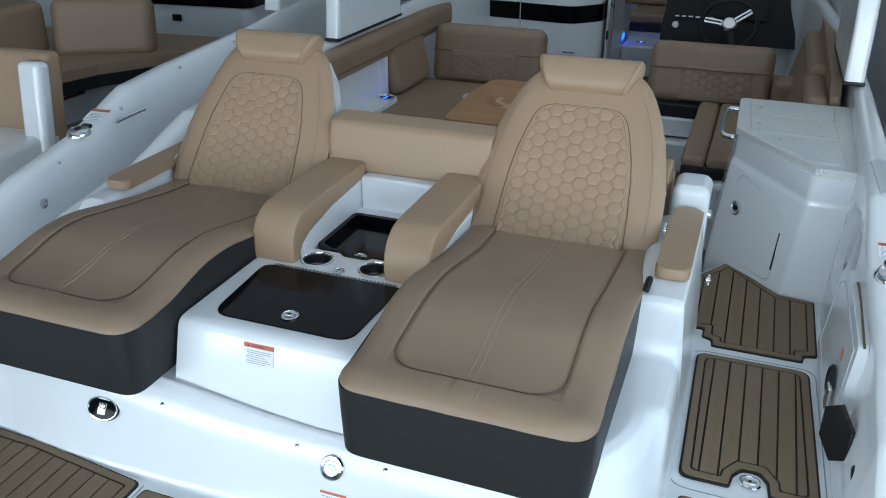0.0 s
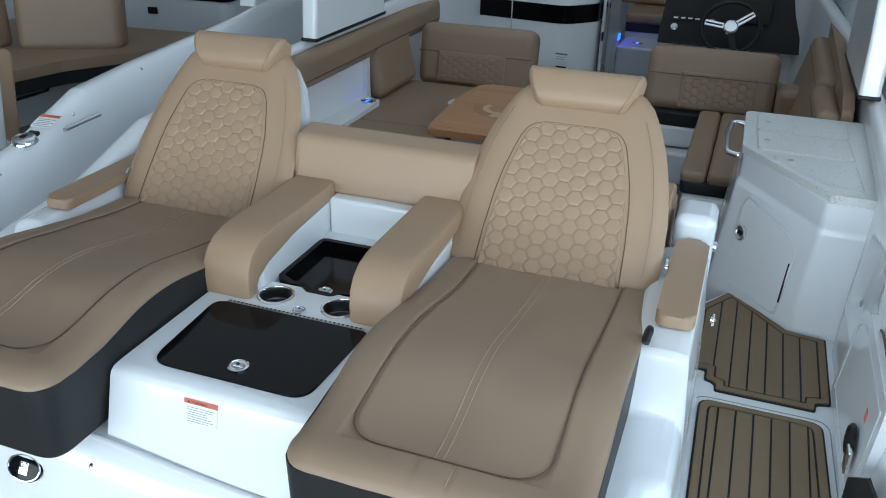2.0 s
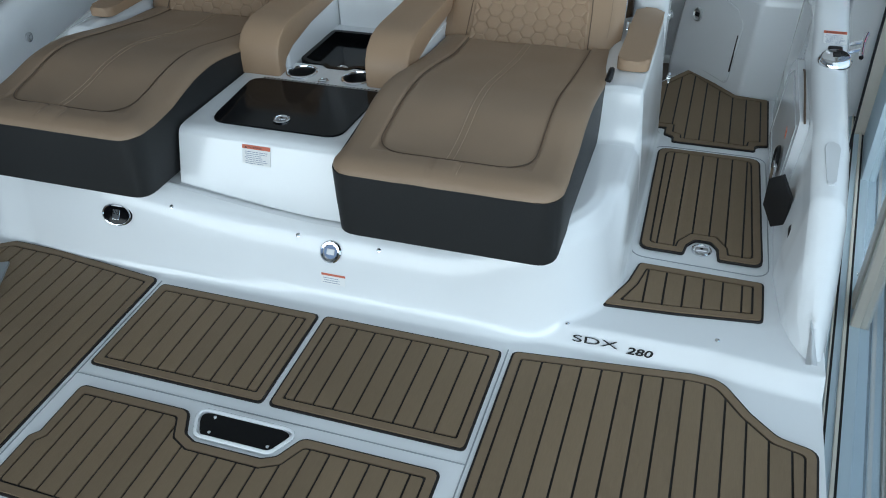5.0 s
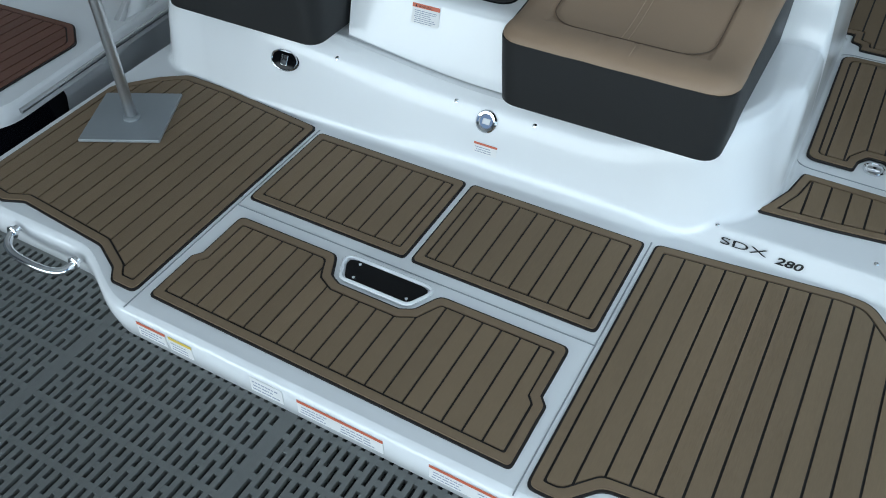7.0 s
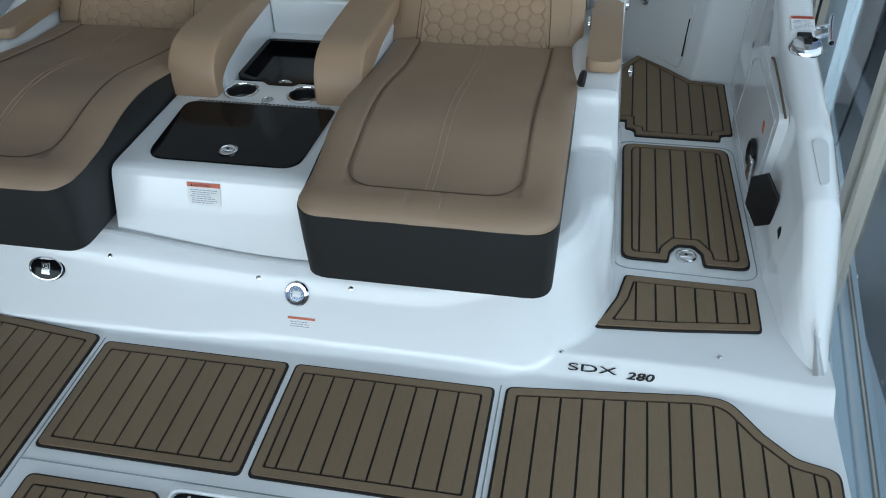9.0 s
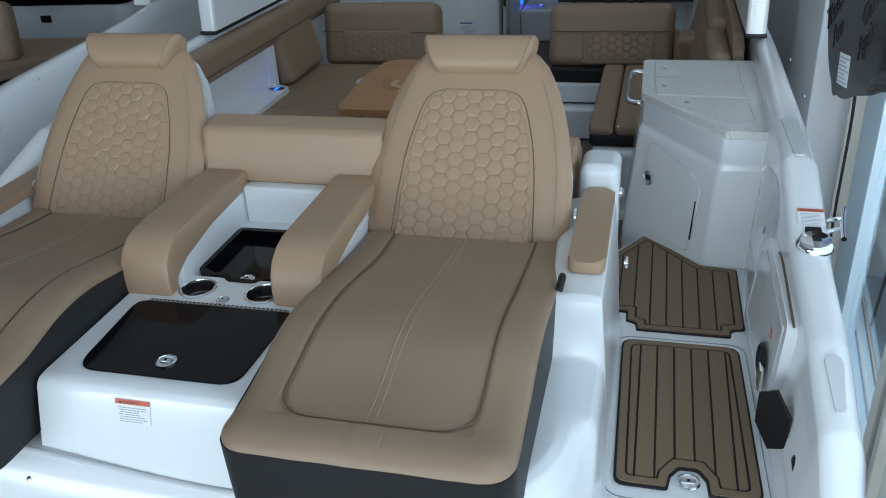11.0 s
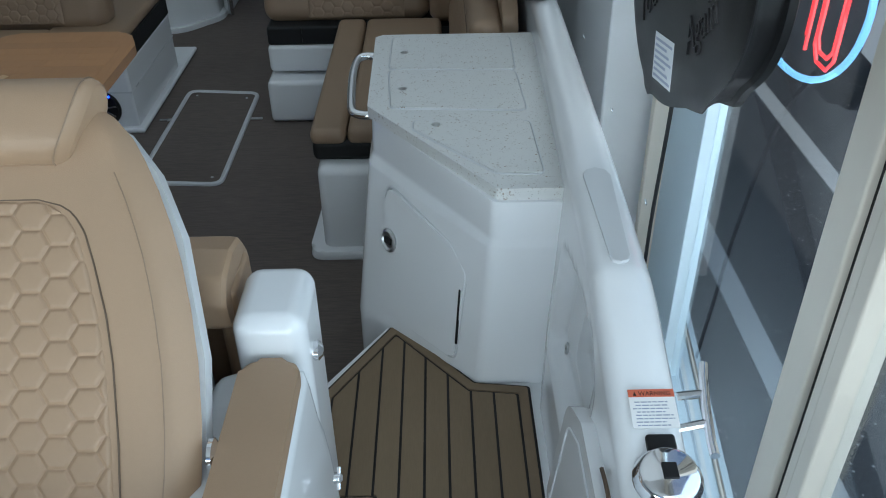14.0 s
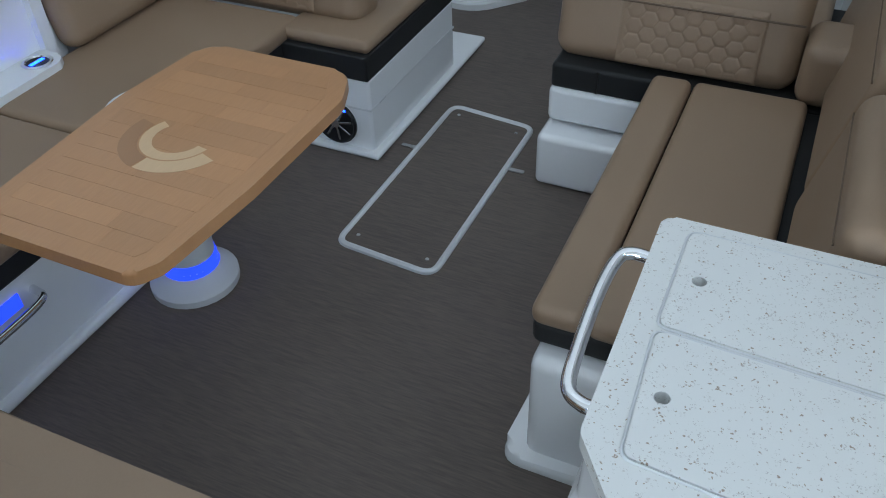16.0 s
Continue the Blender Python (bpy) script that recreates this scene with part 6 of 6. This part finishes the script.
GLYPHS = ([(-0.21, -0.13), (-0.21, 0.13), (-0.34, -0.13), (-0.34, 0.13)],
          [(-0.165, 0.13), (-0.05, 0.13), (-0.05, -0.13), (-0.165, -0.13)], [(-0.05, 0.0), (-0.145, 0.0)],
          [(0.09, -0.13), (0.09, 0.13), (0.005, 0.13), (-0.02, 0.07), (0.005, 0.0), (0.09, 0.0)],
          [(0.14, -0.10), (0.14, 0.10), (0.17, 0.13), (0.23, 0.13), (0.26, 0.10), (0.26, -0.10), (0.23, -0.13), (0.17, -0.13), (0.14, -0.10)])
for pts in GLYPHS:
    cx_, cy_ = sum(p[0] for p in pts) / len(pts), sum(p[1] for p in pts) / len(pts)
    for k_ in (1.0, 0.80):
        part("red_tube", moved(tube([(cx_ + (a - cx_) * k_, cy_ + (b - cy_) * k_, 0) for a, b in pts], 0.0042, 8), NM2), NEON, nt_, "glowing red tube of the mirror image")
part("blue_tube", moved(tube([(-0.03 + 0.40 * math.cos(a), 0.03 + 0.235 * math.sin(a), 0) for a in np.linspace(0, 2 * math.pi, 49)[:-1]], 0.008, 8, closed=True), NM2), NEONBLUE, nt_, "glowing blue tube of the mirror image")
part("hanger", moved(tube([(0.05, 0.26, 0), (0.05, 2.1, 0)], 0.003, 6), NM2), STEEL, nt_)

# ---- the neighbouring boat ----
nb = thing("neighbour_boat", "white sport boat with red-brown platform mats beside this one", "boat", at=(0, 0, 0))
NB = pose(-2.83, 0.16, 0.02) @ pose(1.22, 0.96, 0, 0, 0, 5) @ pose(-1.22, -0.96, 0)


def npart(name, bm, material, lab="", parent=None):
    return part(name, moved(bm, NB), material, parent or nb, lab)


def moved_sheet(ob):
    ob.data.transform(NB)
    return ob


moved_sheet(gunwale("hull_side", 1, -0.30, 6.6, "", nb))
npart("platform", prism(roundpoly([(-1.2, -0.72), (1.10, -0.72), (1.28, -0.55), (1.28, 0.6), (-1.2, 0.6)], [0.05, 0.12, 0.15, 0.0, 0.0], 6), -0.12, -0.05, 0.02), GEL, "white swim platform")
npart("hull", rbox(-1.2, 1.2, -0.6, 6.0, -0.75, -0.115, 0.03), HULLBLACK, "black hull")
npart("rub_rail", tube([(1.284, y_, -0.09) for y_ in np.arange(-0.5, 1.6, 0.1)], 0.009, 8), STEEL)
npart("transom", prism([(-1.2, 0.12), (0.60, 0.12), (0.70, 0.3), (0.72, 1.45), (-1.2, 1.45)], -0.06, 0.25, 0.03), GEL, "white transom")
npart("cockpit_floor", rbox(-1.2, 1.19, 1.45, 5.0, SOLE - 0.02, SOLE, 0), WOVEN)
npart("walkway_floor", rbox(0.7, 1.19, 0.2, 1.5, -0.02, 0.0, 0), REDFOAM, "red-brown walkway floor")
npart("cabinet", prism([(-0.95, 1.95), (-0.24, 1.95), (-0.17, 2.25), (-0.11, 2.66), (0.0, 2.78), (-0.95, 2.78)], SOLE, 0.13, 0.012), GEL, "white cabinet base")
npart("cabinet_handle", tube(smoothline([(-0.155, 2.29, 0.06), (-0.115, 2.295, 0.06), (-0.075, 2.595, 0.06), (-0.115, 2.60, 0.06)], 4), 0.010, 8), CHROME, "chrome towel rail")
bench_plan = roundpoly([(-1.0, 1.85), (-0.15, 1.85), (-0.05, 2.15), (0.09, 2.57), (0.20, 2.72), (0.42, 3.03), (0.42, 3.5), (-1.0, 3.5)], 0.03, 4)
npart("bench_seat", prism(bench_plan, 0.19, 0.25, 0.02, seg=3), DIMTAN, "brown seat cushion")
npart("bench_band", prism(inset(bench_plan, 0.008), 0.115, 0.19, 0.006), DARK, "charcoal seat edge")
npart("bench_back", moved(rbox(-0.31, 0.30, 0.0, 0.20, 0, 0.36, 0.06, 4), pose(-0.05, 2.83, 0.235, -12, 0, 22)), DIMTAN, "brown back cushion")
npart("side_back", rbox(-0.72, -0.44, 1.85, 2.85, 0.235, 0.56, 0.05, 4), DIMTAN, "brown back cushion")
npart("aft_seat_back", moved(rbox(0.30, 0.72, -0.06, 0.06, 0, 0.52, 0.04, 4), pose(0, 1.42, 0.08, -8, 0, 0)), TAN, "tan seat back")
npart("seat_shell", moved(rbox(0.62, 0.74, -0.14, -0.05, 0, 0.50, 0.03, 4), pose(0, 1.42, 0.06, -8, 0, 0)), GEL, "white seat shell")
npart("console", prism(roundpoly([(-0.75, 4.2), (0.25, 4.2), (0.25, 5.2), (-0.75, 5.2)], 0.1), SOLE, 0.32, 0.03), GEL, "white console")
npart("console_band", prism(roundpoly([(-0.76, 4.19), (0.26, 4.19), (0.26, 5.2), (-0.76, 5.2)], 0.1), 0.32, 0.44, 0.02), BLACKGLOSS, "black console band")
npart("console_latch", rbox(-0.42, -0.34, 4.185, 4.20, 0.20, 0.25, 0.006), BLACK)
npart("windscreen_post", rings([[(a, b + (z_ - 0.58) * 0.25, z_) for a, b in roundpoly([(1.12, 2.75), (1.215, 2.75), (1.215, 3.25), (1.12, 3.25)], 0.02)] for z_ in (0.59, 1.0, 1.8)]), GEL, "white windscreen post")
npart("far_gunwale", rbox(-1.25, -1.1, 1.0, 5.0, SOLE, 0.6, 0.04), GEL)
lettering("SDX", NB @ pose(0.50, -0.0, -0.046, 20, 0, 0) @ Matrix.Diagonal((1.5, 1, 1, 1)), 0.05, GREYMETAL, "model_letters", "", 0.002, nb)
lettering("270", NB @ pose(0.69, 0.0, -0.046, 20, 0, 0), 0.05, BLACK, "model_numerals", "", 0.002, nb, shear=0.2)
filler_cap(NB @ pose(1.222, 0.955, gun_top(0.955) - 0.001, 8, 0, 0))
cleat(NB @ pose(1.262, 1.16, 0.425, 0, 72, 0))
label_sticker(NB @ pose(1.182, 1.035, gun_top(1.035) + 0.004, 18.2, 0, 0), 0.085, 0.075, "white warning label on the neighbouring gunwale", lines=5, head_mat=ORANGE)
for y_ in (0.75, 1.15, 1.6, 2.1):
    p = NB @ Vector((1.280, y_, gun_top(y_) - 0.012))
    screw(p, (0.7, 0, 0.7), 0.008)
ring = thing("hull_vent", "small round chrome hull fitting on the neighbouring boat", "fitting")
part("ring", moved(lathe([(0.018, 0), (0.018, 0.006), (0.010, 0.009), (0.001, 0.004)], 18), NB @ pose(1.292, 0.62, 0.27, 0, 90, 0)), CHROME, ring)
for pts in ([(0.62, -0.66), (1.08, -0.66), (1.20, -0.52), (1.22, -0.16), (1.12, -0.06), (0.62, -0.04)], [(-0.4, -0.66), (0.60, -0.66), (0.60, -0.04), (-0.4, -0.02)]):
    q = [tuple((NB @ Vector((a, b, 0)))[:2]) for a, b in pts]
    deck_mat(q, -0.028, "red-brown foam mat with black seams on the neighbouring platform", r=0.05, foam=REDFOAM, border=REDFOAM)

# ---- outside ----
car = thing("parked_car", "white parked car seen through the shop window", "car")


def side_loop(x, k):
    P = [(-2.2, -0.55), (-2.25, -0.1), (-2.05, 0.12), (-1.1, 0.22), (-0.45, 0.68), (0.9, 0.70), (1.7, 0.25), (2.2, 0.15), (2.25, -0.5)]
    return [(x, a * (1 - 0.04 * k), b - 0.05 * k) for a, b in P]


CM = pose(5.6, 4.2, 0.06, 0, 0, 62)
part("body", moved(rings([side_loop(-0.88, 1), side_loop(-0.80, 0), side_loop(0.80, 0), side_loop(0.88, 1)]), CM), CARWHITE, car)
part("windscreen", moved(prism([(-0.70, 0), (0.70, 0), (0.60, 0.62), (-0.60, 0.62)], 0, 0.02), CM @ pose(0, -1.08, 0.235, 34, 0, 0)), TINTED, car, "dark windscreen")
part("number_plate", moved(rbox(-0.26, 0.26, -0.01, 0.01, -0.06, 0.06, 0), CM @ pose(0, -2.26, -0.2)), PAPER, car, "pale plate", smooth=False)
part("plate_bar", moved(rbox(-0.2, 0.2, -0.012, -0.010, -0.025, 0.025, 0), CM @ pose(0, -2.26, -0.2)), INK, car, smooth=False)
for sx in (-1, 1):
    part("headlight", moved(rbox(-0.16, 0.16, -0.06, 0.06, -0.06, 0.06, 0.03), CM @ pose(sx * 0.62, -2.17, 0.0)), CHROME, car)
    for yy_ in (-1.4, 1.4):
        w_ = part("wheel", moved(lathe([(0.20, -0.10), (0.31, -0.09), (0.33, 0.0), (0.31, 0.09), (0.20, 0.10)], 24), CM @ pose(sx * 0.80, yy_, -0.58, 0, 90, 0)), RUBBER, car)
        part("rim", moved(lathe([(0.20, -0.105), (0.21, 0.0), (0.20, 0.105)], 20), CM @ pose(sx * 0.80, yy_, -0.58, 0, 90, 0)), STEEL, w_)
